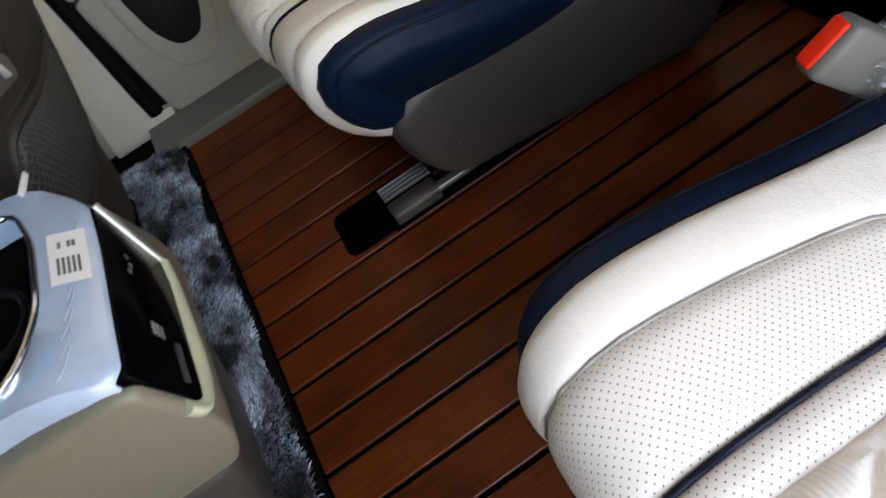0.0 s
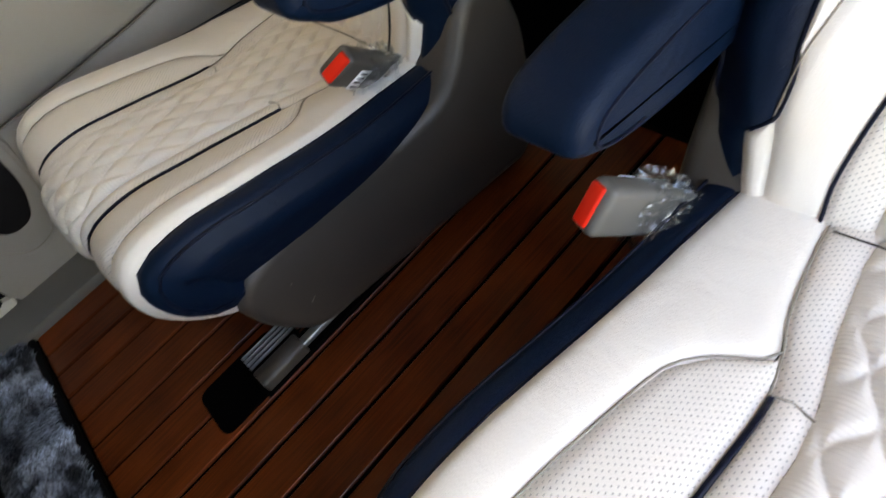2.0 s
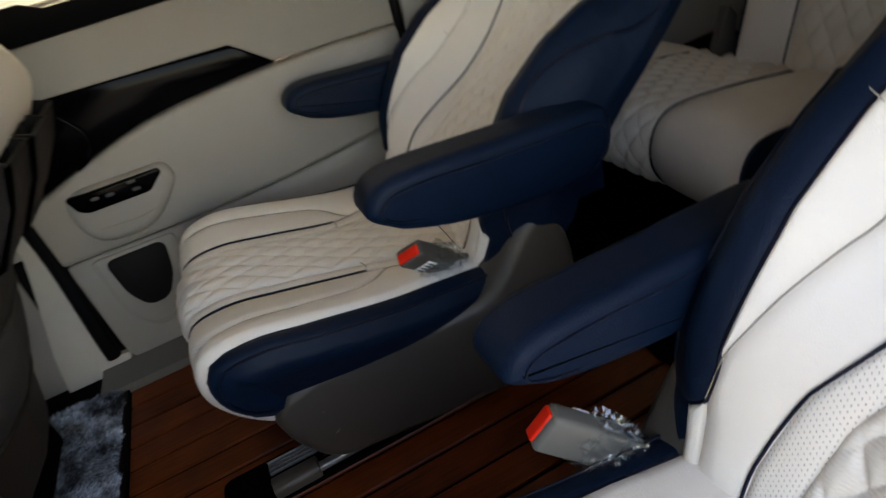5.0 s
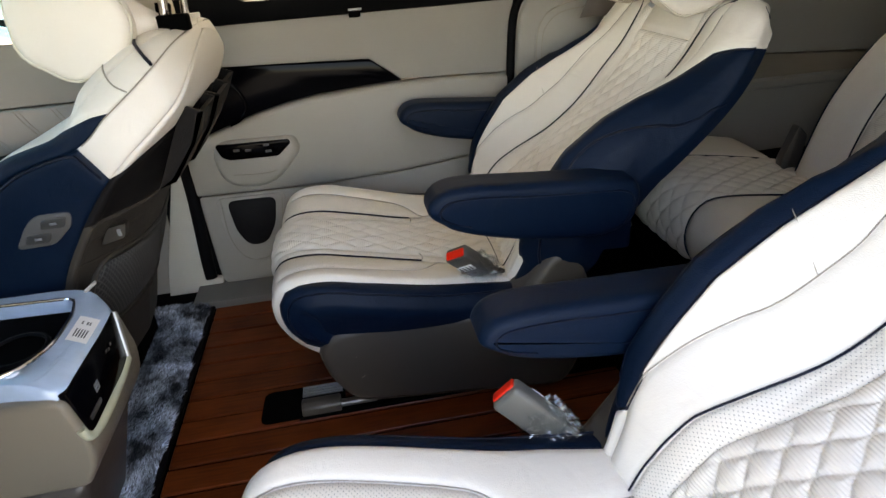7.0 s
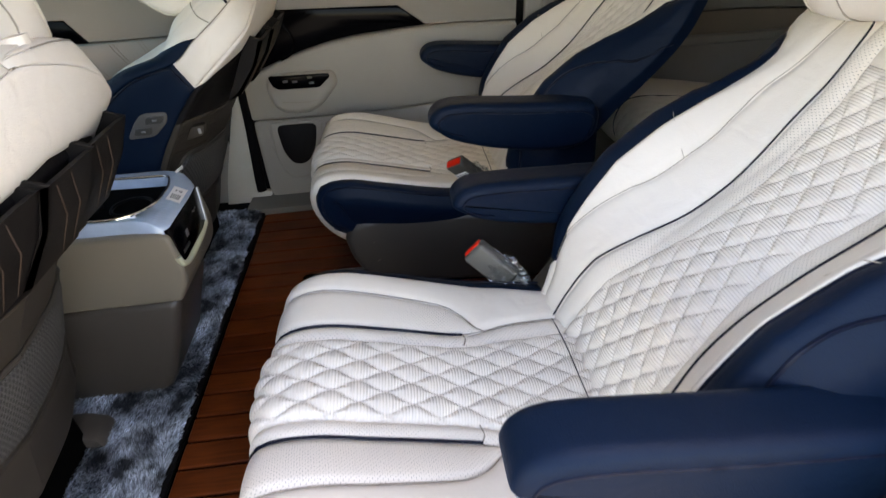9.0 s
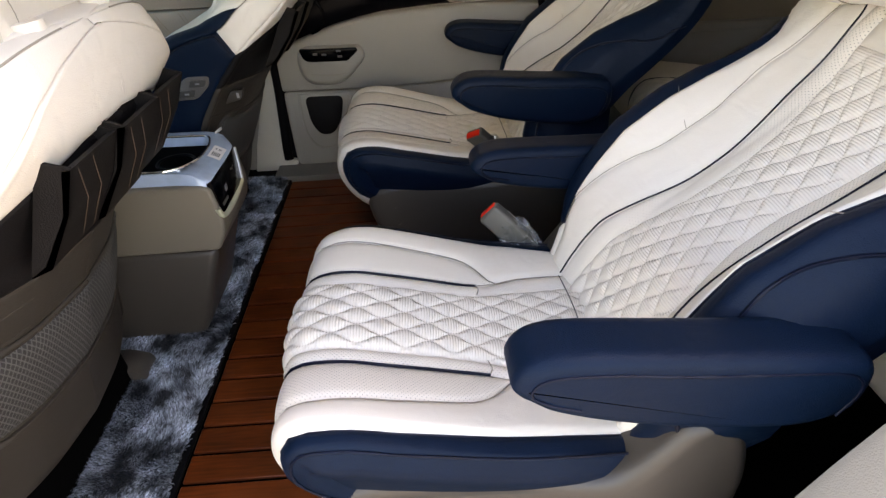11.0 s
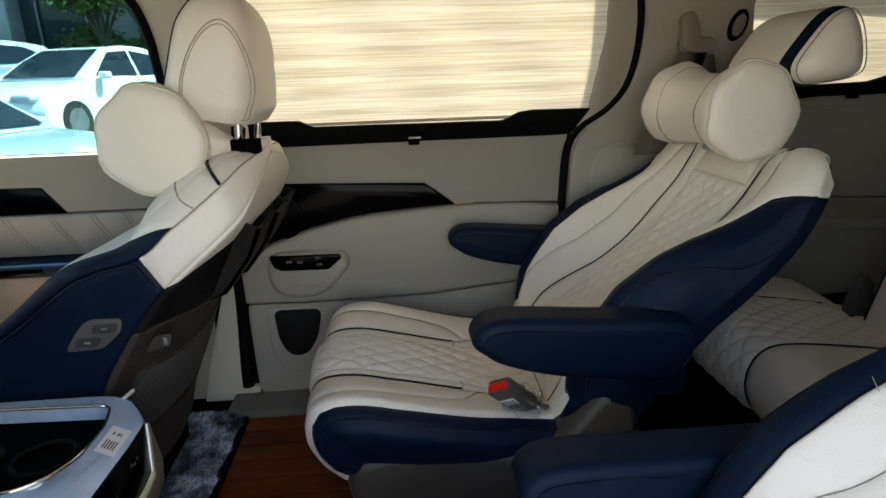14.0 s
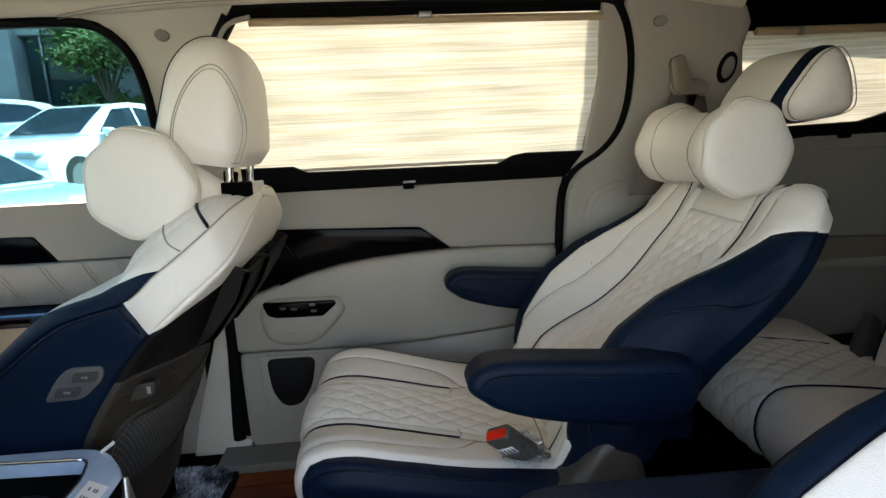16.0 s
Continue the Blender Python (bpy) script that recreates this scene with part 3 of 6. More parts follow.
def add_armrest(t, y, tip, tilt, length=0.385, height=0.112):
    m = Matrix.Translation((tip[0], y, tip[1])) @ Matrix.Rotation(radians(tilt), 4, "Y")
    bm = armrest_bm(length, height, 0.080)
    bmesh.ops.transform(bm, matrix=m, verts=bm.verts)
    arm = part("armrest", bm, navy, t, "padded navy leather armrest", sharp=60)
    for side in (-1, 1):
        yy = 0.0400 * side
        pts = [(0.075, -0.64), (0.044, -0.57), (0.022, -0.46), (0.022, -0.32), (0.042, -0.21), (0.10, -0.17), (0.18, -0.19), (0.27, -0.18), (length - 0.045, -0.17), (length - 0.020, -0.26), (length - 0.016, -0.45), (length - 0.028, -0.75)]
        q = smooth_path([(px, pz * height) for px, pz in pts], 60)
        tube("piping", [m @ Vector((p[0], yy, p[1])) for p in q], 0.0018, navy_pipe, arm, "navy piped edge", sides=6)


def side_cover(t, k):
    poly = [(0.325, 0.170), (0.338, 0.105), (0.375, 0.040), (0.42, 0.016), (0.84, 0.018), (0.875, 0.08), (0.890, 0.24), (0.872, 0.325), (0.835, 0.357), (0.795, 0.342), (0.755, 0.285), (0.715, 0.236), (0.64, 0.222), (0.46, 0.222), (0.385, 0.218), (0.345, 0.205)]
    a, b = (0.170, 0.258)
    bm = prism(rounded(poly, 0.028), k * a, k * b, bevel=0.022, seg=4)
    for v in bm.verts:
        f = max(0.0, min(1.0, (v.co[0] - 0.52) / 0.26))
        v.co[1] += k * 0.044 * f * f * (3 - 2 * f)
    cover = part("side_cover", bm, taupe, t, "taupe plastic seat base cover")
    for i, (x, z, d) in enumerate(((0.40, 0.150, 0.010), (0.43, 0.120, 0.014), (0.405, 0.095, 0.007), (0.42, 0.070, 0.018), (0.47, 0.135, 0.008))):
        tube("scuff", [(x, k * 0.2590, z), (x + d, k * 0.2592, z + d * 0.6), (x + d * 1.5, k * 0.2590, z + d * 1.3)], 0.0006, taupe_light, cover, "pale scuff", sides=4)


def captain_seat(cy, aisle, inner_tip, inner_tilt, inner_height, outer_tip, label):
    t = thing("captain_seat", label, "car seat", "second-row seats", at=(0, cy, 0))
    upholster_cushion(t)
    upholster_back(t)
    for k in (-1, 1):
        side_cover(t, k)
        tip, tilt, height = (inner_tip, inner_tilt, inner_height) if k == aisle else (outer_tip, 5, 0.106)
        add_armrest(t, k * 0.312, tip, tilt, height=height)
        part("armrest_bracket", prism(rounded([(0.80, 0.44), (0.80, 0.37), (0.845, 0.335), (0.968, 0.33), (0.968, 0.45)], 0.01), k * 0.245, k * 0.288, bevel=0.006), navy, t)
        part("armrest_pivot", tube_bm([(0.89, k * 0.25, 0.43), (0.89, k * 0.325, 0.43)], 0.036, 16), navy, t)
    part("slide_frame", rbox((0.58, 0, 0.035), (0.42, 0.40, 0.05), 0.01), black_matt, t)
    return t


def wobble(an, a):
    """Slack cloth: how far the pillow's skin stands out round angle an at station a (-1 to 1)."""
    c, d = math.cos(an), math.sin(an)
    return 1 + 0.028 * math.sin(3 * an + 4 * a) + 0.026 * math.sin(7 * an + 5 * a) * a * a + 0.05 * noise.noise((c * 1.6, d * 1.6, a * 3.0 + 2)) + 0.018 * noise.noise((c * 4, d * 4, a * 8.0))


def dumbbell(name, label, center, r_end, half):
    """A bone-shaped neck pillow along y with puckered round ends."""
    rings = []
    prof = [(-1.0, 0.02), (-0.998, 0.4), (-0.992, 0.66), (-0.978, 0.84), (-0.95, 0.935), (-0.915, 0.965), (-0.86, 1.0), (-0.76, 0.985), (-0.6, 0.92), (-0.42, 0.83), (-0.22, 0.785), (0, 0.775)]
    prof = prof + [(-a, r) for a, r in prof[-2::-1]]
    for a, r in prof:
        rr = r * r_end
        ring = []
        for k in range(36):
            an = 2 * math.pi * k / 36
            wob = wobble(an, a)
            ring.append((math.cos(an) * rr * wob, a * half, math.sin(an) * rr * wob * 1.02))
        rings.append(ring)
    t = thing(name, label, "pillow", at=center)
    part("pillow_body", loft(rings), cream, t, sharp=80)
    for k in (-1, 1):
        pts = [(math.cos(a) * r_end * 0.975 * wobble(a, k * 0.915), k * half * 0.915, math.sin(a) * r_end * 0.995 * wobble(a, k * 0.915)) for a in [2 * math.pi * j / 40 for j in range(41)]]
        tube("piping", pts, 0.0024, cream_thread, t, sides=6)
        b = k * 0.55
        rr = r_end * interp([-1, -0.6, -0.42, 0], [1, 0.92, 0.83, 0.775], -abs(b))
        pts = []
        for j in range(41):
            a = 2 * math.pi * j / 40
            w = wobble(a, b)
            pts.append((math.cos(a) * rr * w, b * half, math.sin(a) * rr * w * 1.02))
        tube("stitching", pts, 0.0013, seam_dark, t, sides=5)
    return t

# ---------------------------------------------------------------- the vehicle's cabin
FAR, NEAR, MID = 0.935, -0.815, 0.06


def wall_y(z):
    """Inner face of the far side: upright to the window sill, then leaning in."""
    return interp([-0.1, 0.10, 0.30, 0.70, 0.76, 1.17, 1.3], [0.90, 0.915, 0.935, 0.935, 0.905, 0.715, 0.66], z)


def on_far(co):
    """Carries a plate drawn at y = 0 (front face negative) onto the far side wall."""
    return Vector((co[0], wall_y(co[2]) + co[1], co[2]))


def on_near(co):
    return Vector((co[0], 2 * MID - wall_y(co[2]) - co[1], co[2]))


def plate(name, poly, front, back, mat, parent, label="", bevel=0.006, side=on_far, round_r=0.0, seg=2):
    """A trim plate on the side wall; front and back are distances from the wall's face (minus: into the cabin)."""
    if round_r:
        poly = rounded(poly, round_r)
    bm = bmesh.new()
    lo = [bm.verts.new((p[0], front, p[1])) for p in poly]
    hi = [bm.verts.new((p[0], back, p[1])) for p in poly]
    f = bm.faces.new(lo)
    bm.faces.new(hi[::-1])
    n = len(poly)
    for i in range(n):
        bm.faces.new((lo[i], lo[(i + 1) % n], hi[(i + 1) % n], hi[i]))
    bmesh.ops.recalc_face_normals(bm, faces=bm.faces)
    if bevel:
        edges = [e for e in f.edges]
        bmesh.ops.bevel(bm, geom=edges, offset=bevel, segments=seg, affect="EDGES", profile=0.5, clamp_overlap=True)
    # slice so that the plate can follow the leaning wall
    zs = [v.co[2] for v in bm.verts]
    for z in (0.10, 0.30, 0.70, 0.76):
        if min(zs) < z < max(zs):
            bmesh.ops.bisect_plane(bm, geom=bm.verts[:] + bm.edges[:] + bm.faces[:], plane_co=(0, 0, z), plane_no=(0, 0, 1))
    for v in bm.verts:
        v.co = side(v.co)
    return part(name, bm, mat, parent, label, sharp=30)


def line_on(name, pts, r, mat, parent, label="", off=-0.004, side=on_far, n=30, flat=1.0):
    q = smooth_path(pts, n)
    return tube(name, [side(Vector((p[0], off, p[1]))) for p in q], r, mat, parent, label, sides=8, flat=flat)


# floor
floor = thing("floor", "mahogany plank floor with black joints over black base", "floor", kind="structure")
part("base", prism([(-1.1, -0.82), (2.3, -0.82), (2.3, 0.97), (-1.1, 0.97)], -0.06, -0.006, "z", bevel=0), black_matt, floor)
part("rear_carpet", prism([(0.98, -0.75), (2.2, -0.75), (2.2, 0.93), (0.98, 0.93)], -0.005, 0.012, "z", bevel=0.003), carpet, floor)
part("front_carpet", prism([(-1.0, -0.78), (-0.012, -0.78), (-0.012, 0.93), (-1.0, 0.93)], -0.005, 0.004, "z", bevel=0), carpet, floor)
sill = thing("door_sill", "warm grey plastic step along the closed door", "door sill", kind="structure")
part("sill_plate", prism(rounded([(-0.06, 0.80), (1.05, 0.80), (1.05, 0.93), (-0.06, 0.93)], 0.01), -0.004, 0.022, "z", bevel=0.004), sill_grey, sill)
near_sill = thing("door_sill", "warm grey plastic step in the open doorway", "door sill", kind="structure")
part("sill_plate", prism(rounded([(-0.06, -0.80), (1.05, -0.80), (1.05, -0.70), (-0.06, -0.70)], 0.01), -0.05, -0.005, "z", bevel=0.004), sill_grey, near_sill)

# closed sliding door on the far side
door = thing("door_1", "closed sliding door trimmed in cream leather with gloss black insert", "car door", kind="structure")
plate("upper_panel", [(-0.02, 0.742), (0.93, 0.745), (0.925, 0.552), (0.613, 0.562), (0.56, 0.602), (0.53, 0.624), (-0.02, 0.645)], 0.0, 0.03, dimmed_cream_trim, door, "cream leather upper door panel")
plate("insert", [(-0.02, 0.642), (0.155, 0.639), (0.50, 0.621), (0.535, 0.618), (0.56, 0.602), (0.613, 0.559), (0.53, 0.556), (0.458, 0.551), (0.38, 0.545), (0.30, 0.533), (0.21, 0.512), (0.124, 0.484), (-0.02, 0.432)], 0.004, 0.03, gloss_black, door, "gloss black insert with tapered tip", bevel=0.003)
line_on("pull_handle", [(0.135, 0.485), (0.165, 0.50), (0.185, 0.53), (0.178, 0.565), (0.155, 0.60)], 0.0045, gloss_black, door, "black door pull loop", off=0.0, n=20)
plate("arm_panel", [(-0.02, 0.428), (0.124, 0.480), (0.21, 0.508), (0.30, 0.529), (0.38, 0.541), (0.458, 0.547), (0.53, 0.552), (0.613, 0.555), (0.76, 0.556), (0.922, 0.548), (0.922, 0.34), (0.782, 0.318), (0.55, 0.296), (0.344, 0.289), (0.18, 0.292), (-0.005, 0.295)], -0.014, 0.03, dimmed_cream_trim, door, "cream leather swelling arm panel", bevel=0.014, seg=4)
plate("lower_panel", [(0.0, 0.292), (0.18, 0.288), (0.344, 0.285), (0.55, 0.292), (0.782, 0.314), (0.922, 0.336), (0.922, 0.02), (0.40, 0.0), (0.15, -0.005), (0.04, 0.0), (0.012, 0.03)], -0.004, 0.03, dimmed_cream_trim, door, "cream leather lower door panel", bevel=0.008, round_r=0.02)
pocket = plate("switch_pocket", [(0.07, 0.452), (0.30, 0.447), (0.312, 0.405), (0.225, 0.310), (0.085, 0.322)], -0.045, 0.02, dimmed_cream_trim, door, "cream scooped pocket below the switches", bevel=0.024, round_r=0.07, seg=4)
plate("switch_panel", [(0.088, 0.446), (0.284, 0.442), (0.288, 0.432), (0.250, 0.400), (0.12, 0.402), (0.10, 0.412)], -0.0475, -0.03, gloss_black, door, "gloss black switch panel", bevel=0.003, round_r=0.008)
for sx, sz in ((0.135, 0.425), (0.165, 0.422), (0.215, 0.432), (0.218, 0.414)):
    plate("switch", rounded([(sx, sz), (sx + 0.016, sz), (sx + 0.016, sz + 0.007), (sx, sz + 0.007)], 0.002), -0.0495, -0.045, switch_grey, door, bevel=0.001)
rim = [(0.047, 0.284), (0.245, 0.280), (0.225, 0.17), (0.19, 0.10), (0.15, 0.075), (0.105, 0.075), (0.07, 0.11), (0.052, 0.18)]
plate("pocket_rim", rim, -0.010, 0.01, dimmed_cream_trim, door, "cream leather pocket surround", bevel=0.008, round_r=0.02)
plate("pocket_mouth", [(0.075, 0.274), (0.215, 0.272), (0.200, 0.19), (0.165, 0.135), (0.115, 0.133), (0.086, 0.18)], -0.012, 0.02, brown_dark, door, "dark brown pocket", bevel=0.002, round_r=0.025)
line_on("stitching", [(0.06, 0.28), (0.062, 0.18), (0.08, 0.12), (0.11, 0.09), (0.15, 0.088), (0.185, 0.11), (0.215, 0.17), (0.232, 0.27)], 0.0010, seam_dark, door, off=-0.0105)
line_on("stitching", [(0.12, 0.36), (0.2, 0.355), (0.24, 0.36)], 0.0009, seam_dark, door, off=-0.046)
line_on("stitching", [(0.02, 0.292), (0.3, 0.2885), (0.55, 0.295), (0.78, 0.317), (0.9, 0.335)], 0.0016, seam_dark, door, off=-0.008)
plate("window_sill", [(-0.05, 0.742), (0.95, 0.746), (0.985, 0.775), (0.995, 0.815), (0.821, 0.817), (0.785, 0.812), (0.744, 0.791), (0.245, 0.794), (0.21, 0.811), (-0.05, 0.812)], -0.012, 0.03, rubber, door, "black window sill strip", bevel=0.004)
part("latch", rbox(on_far(Vector((0.505, -0.02, 0.745))), (0.03, 0.02, 0.018), 0.004), black_matt, door)
part("latch_tab", rbox(on_far(Vector((0.507, -0.032, 0.756))), (0.034, 0.006, 0.006), 0.002), steel, door)
plate("frame_trim", [(0.93, 0.745), (1.01, 0.79), (1.060, 0.85), (1.082, 0.93), (1.076, 1.02), (1.056, 1.09), (1.025, 1.14), (0.985, 1.16), (0.965, 1.155), (0.985, 1.0), (0.975, 0.815)], -0.016, 0.03, dimmed_cream_trim, door, "cream window frame trim", bevel=0.008)
line_on("seal", [(0.915, 0.02), (0.918, 0.30), (0.922, 0.55), (0.932, 0.70), (0.955, 0.765), (1.015, 0.81), (1.053, 0.86), (1.067, 0.93), (1.060, 1.02), (1.040, 1.09), (1.012, 1.14), (0.97, 1.165), (0.80, 1.168), (0.3, 1.172), (0.18, 1.168)], 0.012, rubber, door, "black rubber door seal", off=-0.008, n=80)
line_on("front_seal", [(0.13, 1.15), (0.08, 1.08), (0.03, 0.95), (0.005, 0.75), (-0.01, 0.50), (-0.012, 0.30), (-0.018, 0.10), (-0.018, 0.045)], 0.018, rubber, door, "black rubber door seal", off=-0.004, n=60)

# blind on the far door window
blind = thing("window_blind", "straw-coloured woven roller blind drawn over the window", "blind")
verts, faces = [], []
for i in range(61):
    for j in range(41):
        x, z = lerp(0.06, 1.035, i / 60), lerp(0.775, 1.19, j / 40)
        verts.append((x, wall_y(z) + 0.004 + 0.002 * math.sin(j * 1.3) + 0.003 * math.sin(i * 0.35 + j * 0.2), z))
for i in range(60):
    for j in range(40):
        faces.append((i * 41 + j, i * 41 + j + 1, (i + 1) * 41 + j + 1, (i + 1) * 41 + j))
me = bpy.data.meshes.new("cloth")
me.from_pydata(verts, [], faces)
finish("cloth", me, blind_mat, blind)
part("rail_clip", rbox(on_far(Vector((0.56, -0.012, 1.142))), (0.03, 0.012, 0.014), 0.003), steel, blind)
line_on("corner_guide", [(0.098, 1.092), (0.108, 1.115), (0.132, 1.136), (0.178, 1.146)], 0.006, dimmed_cream_trim, blind, "curved cream cord guide", off=-0.020, n=20)
line_on("pull_bar", [(0.17, 0.800), (0.99, 0.800)], 0.004, dimmed_cream_trim, blind, "cream lower bar", off=-0.002, n=4)
line_on("rail", [(0.17, 1.138), (0.99, 1.128)], 0.009, material("pale_wood_rail", (0.45, 0.33, 0.2), 0.5), blind, "pale wooden blind rail", off=-0.006, n=4)

plate("header", [(0.10, 1.146), (1.03, 1.140), (1.06, 1.21), (0.10, 1.21)], -0.004, 0.0, rubber, door, "black window header", bevel=0)
# front door and its window
fdoor = thing("door_2", "closed front door in cream leather with black insert", "car door", kind="structure")
plate("upper_panel", [(-1.1, 0.745), (-0.06, 0.742), (-0.06, 0.585), (-0.452, 0.585), (-0.505, 0.655), (-1.1, 0.665)], 0.02, 0.05, dimmed_cream_trim, fdoor)
plate("insert", [(-1.1, 0.663), (-0.56, 0.660), (-0.505, 0.652), (-0.456, 0.583), (-1.1, 0.587)], 0.022, 0.05, gloss_black, fdoor, bevel=0.002)
plate("arm_panel", [(-1.1, 0.583), (-0.06, 0.581), (-0.06, 0.465), (-1.1, 0.468)], 0.012, 0.05, dimmed_cream_trim, fdoor, "cream leather panel with slanted double stitching", bevel=0.008)
for sx in (-0.62, -0.50, -0.39, -0.30):
    for d in (0, 0.012):
        line_on("stitching", [(sx + d, 0.58), (sx + d + 0.02, 0.54), (sx + d + 0.07, 0.47)], 0.0011, seam_dark, fdoor, off=0.011, n=10)
plate("armrest", [(-1.1, 0.462), (-0.36, 0.462), (-0.36, 0.425), (-1.1, 0.425)], -0.06, 0.05, navy, fdoor, "navy leather door armrest", bevel=0.012)
plate("armrest_insert", [(-1.0, 0.455), (-0.50, 0.455), (-0.50, 0.435), (-1.0, 0.435)], -0.066, 0.0, gloss_black, fdoor, bevel=0.003)
plate("lower_panel", [(-1.1, 0.42), (-0.06, 0.42), (-0.06, -0.02), (-1.1, -0.02)], 0.015, 0.05, dimmed_cream_trim, fdoor)
plate("window_pane", [(-1.1, 0.745), (-0.05, 0.745), (-0.05, 1.17), (-1.1, 1.17)], 0.03, 0.034, glass, fdoor, "window glass tinted to dim the daylight", bevel=0)
fdoor.children[-1].visible_shadow = False
line_on("seal", [(-1.1, 1.152), (-0.35, 1.152), (-0.19, 1.148), (-0.135, 1.128), (-0.102, 1.085), (-0.092, 1.02), (-0.095, 0.96), (-0.098, 0.90), (-0.098, 0.745)], 0.011, rubber, fdoor, "black window seal", off=-0.006, n=50)

plate("header", [(-1.1, 1.150), (-0.19, 1.148), (-0.12, 1.215), (-1.1, 1.215)], -0.006, 0.05, pale_trim, fdoor, "cream window header")
plate("gap_liner", [(-0.10, -0.05), (0.06, -0.05), (0.06, 0.34), (-0.10, 0.34)], 0.012, 0.05, rubber, door, "black gap between door and pillar", bevel=0)
pillar = thing("wall_pillar_front", "cream pillar trim between the doors", "pillar", kind="structure")
plate("pillar_trim", [(-0.098, 0.742), (-0.098, 0.90), (-0.092, 1.02), (-0.102, 1.087), (-0.136, 1.131), (-0.20, 1.150), (-0.20, 1.20), (0.17, 1.20), (0.13, 1.15), (0.08, 1.08), (0.03, 0.95), (0.005, 0.75), (-0.01, 0.50), (-0.012, 0.30), (-0.012, 0.045), (0.015, 0.04), (0.005, -0.02), (-0.04, -0.05), (-0.16, -0.05), (-0.13, 0.10), (-0.06, 0.35), (-0.06, 0.742)], -0.004, 0.06, pale_trim, pillar, "cream pillar trim", bevel=0.006)
plate("pillar_button", [(-0.022 + 0.016 * math.cos(a), 1.119 + 0.012 * math.sin(a)) for a in [2 * math.pi * k / 20 for k in range(20)]], -0.008, 0.0, taupe_light, pillar, bevel=0.002)

# rear pillar and quarter panel
rear = thing("wall_rear_quarter", "cream rear pillar and quarter trim", "wall", kind="structure")
plate("pillar_trim", [(0.93, 0.02), (0.935, 0.55), (0.945, 0.70), (0.97, 0.765), (1.03, 0.81), (1.066, 0.86), (1.080, 0.93), (1.073, 1.02), (1.05, 1.09), (1.02, 1.14), (1.02, 1.18), (1.25, 1.165), (1.315, 1.14), (1.338, 1.105), (1.335, 1.05), (1.37, 0.95), (1.40, 0.845), (1.36, 0.62), (1.36, 0.02)], -0.02, 0.05, dimmed_cream_trim, rear, "cream rear pillar trim", bevel=0.012, seg=3)
plate("recess_panel", [(0.985, 0.50), (0.99, 0.66), (1.03, 0.715), (1.10, 0.735), (1.18, 0.735), (1.20, 0.50)], -0.024, -0.01, dimmed_cream_trim, rear, "raised cream panel", bevel=0.006, round_r=0.03)
line_on("stitching", [(0.992, 0.50), (0.995, 0.64), (1.012, 0.69), (1.045, 0.715), (1.10, 0.728), (1.17, 0.73)], 0.0012, seam_dark, rear, off=-0.0245, n=30)
line_on("stitching", [(1.008, 0.50), (1.010, 0.635), (1.026, 0.675), (1.056, 0.698), (1.10, 0.708), (1.17, 0.71)], 0.0010, seam_dark, rear, off=-0.0245, n=30)
plate("speaker_ring", [(1.305 + 0.024 * math.cos(a), 1.005 + 0.036 * math.sin(a)) for a in [2 * math.pi * k / 28 for k in range(28)]], -0.026, 0.0, rubber, rear, "round black vent ring", bevel=0.004)
plate("speaker_cap", [(1.305 + 0.015 * math.cos(a), 1.005 + 0.025 * math.sin(a)) for a in [2 * math.pi * k / 24 for k in range(24)]], -0.030, 0.0, taupe_light, rear, bevel=0.003)
plate("pillar_button", [(1.108 + 0.017 * math.cos(a), 1.112 + 0.012 * math.sin(a)) for a in [2 * math.pi * k / 20 for k in range(20)]], -0.026, 0.0, taupe_light, rear, bevel=0.002)
plate("quarter_lower", [(1.36, 0.425), (2.3, 0.425), (2.3, -0.02), (1.36, -0.02)], -0.010, 0.05, dimmed_cream_trim, rear, bevel=0.008)
plate("ledge", [(1.36, 0.452), (2.3, 0.448), (2.3, 0.49), (1.85, 0.515), (1.70, 0.525), (1.36, 0.53)], -0.006, 0.05, material("brown_ledge_plastic", (0.27, 0.22, 0.165), 0.5, grain=0.3, mottle=0.06), rear, "brown storage ledge", bevel=0.004)
plate("ledge_lip", [(1.36, 0.425), (2.3, 0.425), (2.3, 0.452), (1.36, 0.455)], -0.034, 0.05, dimmed_cream_trim, rear, "cream lip of the storage ledge", bevel=0.008)
plate("quarter_upper", [(1.36, 0.53), (1.70, 0.527), (1.85, 0.518), (2.3, 0.494), (2.3, 0.85), (1.40, 0.83)], 0.0, 0.05, dimmed_cream_trim, rear, bevel=0.008)
plate("quarter_ridge", [(1.38, 0.775), (2.3, 0.785), (2.3, 0.80), (1.38, 0.79)], -0.010, 0.05, dimmed_cream_trim, rear, bevel=0.005)
plate("quarter_sill", [(1.38, 0.80), (1.60, 0.822), (2.3, 0.825), (2.3, 0.90), (1.83, 0.885), (1.74, 0.858), (1.40, 0.85)], -0.012, 0.04, rubber, rear, "black window sill strip", bevel=0.004)
part("latch", rbox(on_far(Vector((1.70, -0.02, 0.822))), (0.03, 0.02, 0.016), 0.004), black_matt, rear)
qblind = thing("window_blind", "straw-coloured woven blind over the rear quarter window", "blind")
plate("header", [(1.20, 1.088), (2.3, 1.085), (2.3, 1.2), (1.20, 1.2)], -0.004, 0.05, black_matt, rear, "charcoal window header")
me = bpy.data.meshes.new("cloth")
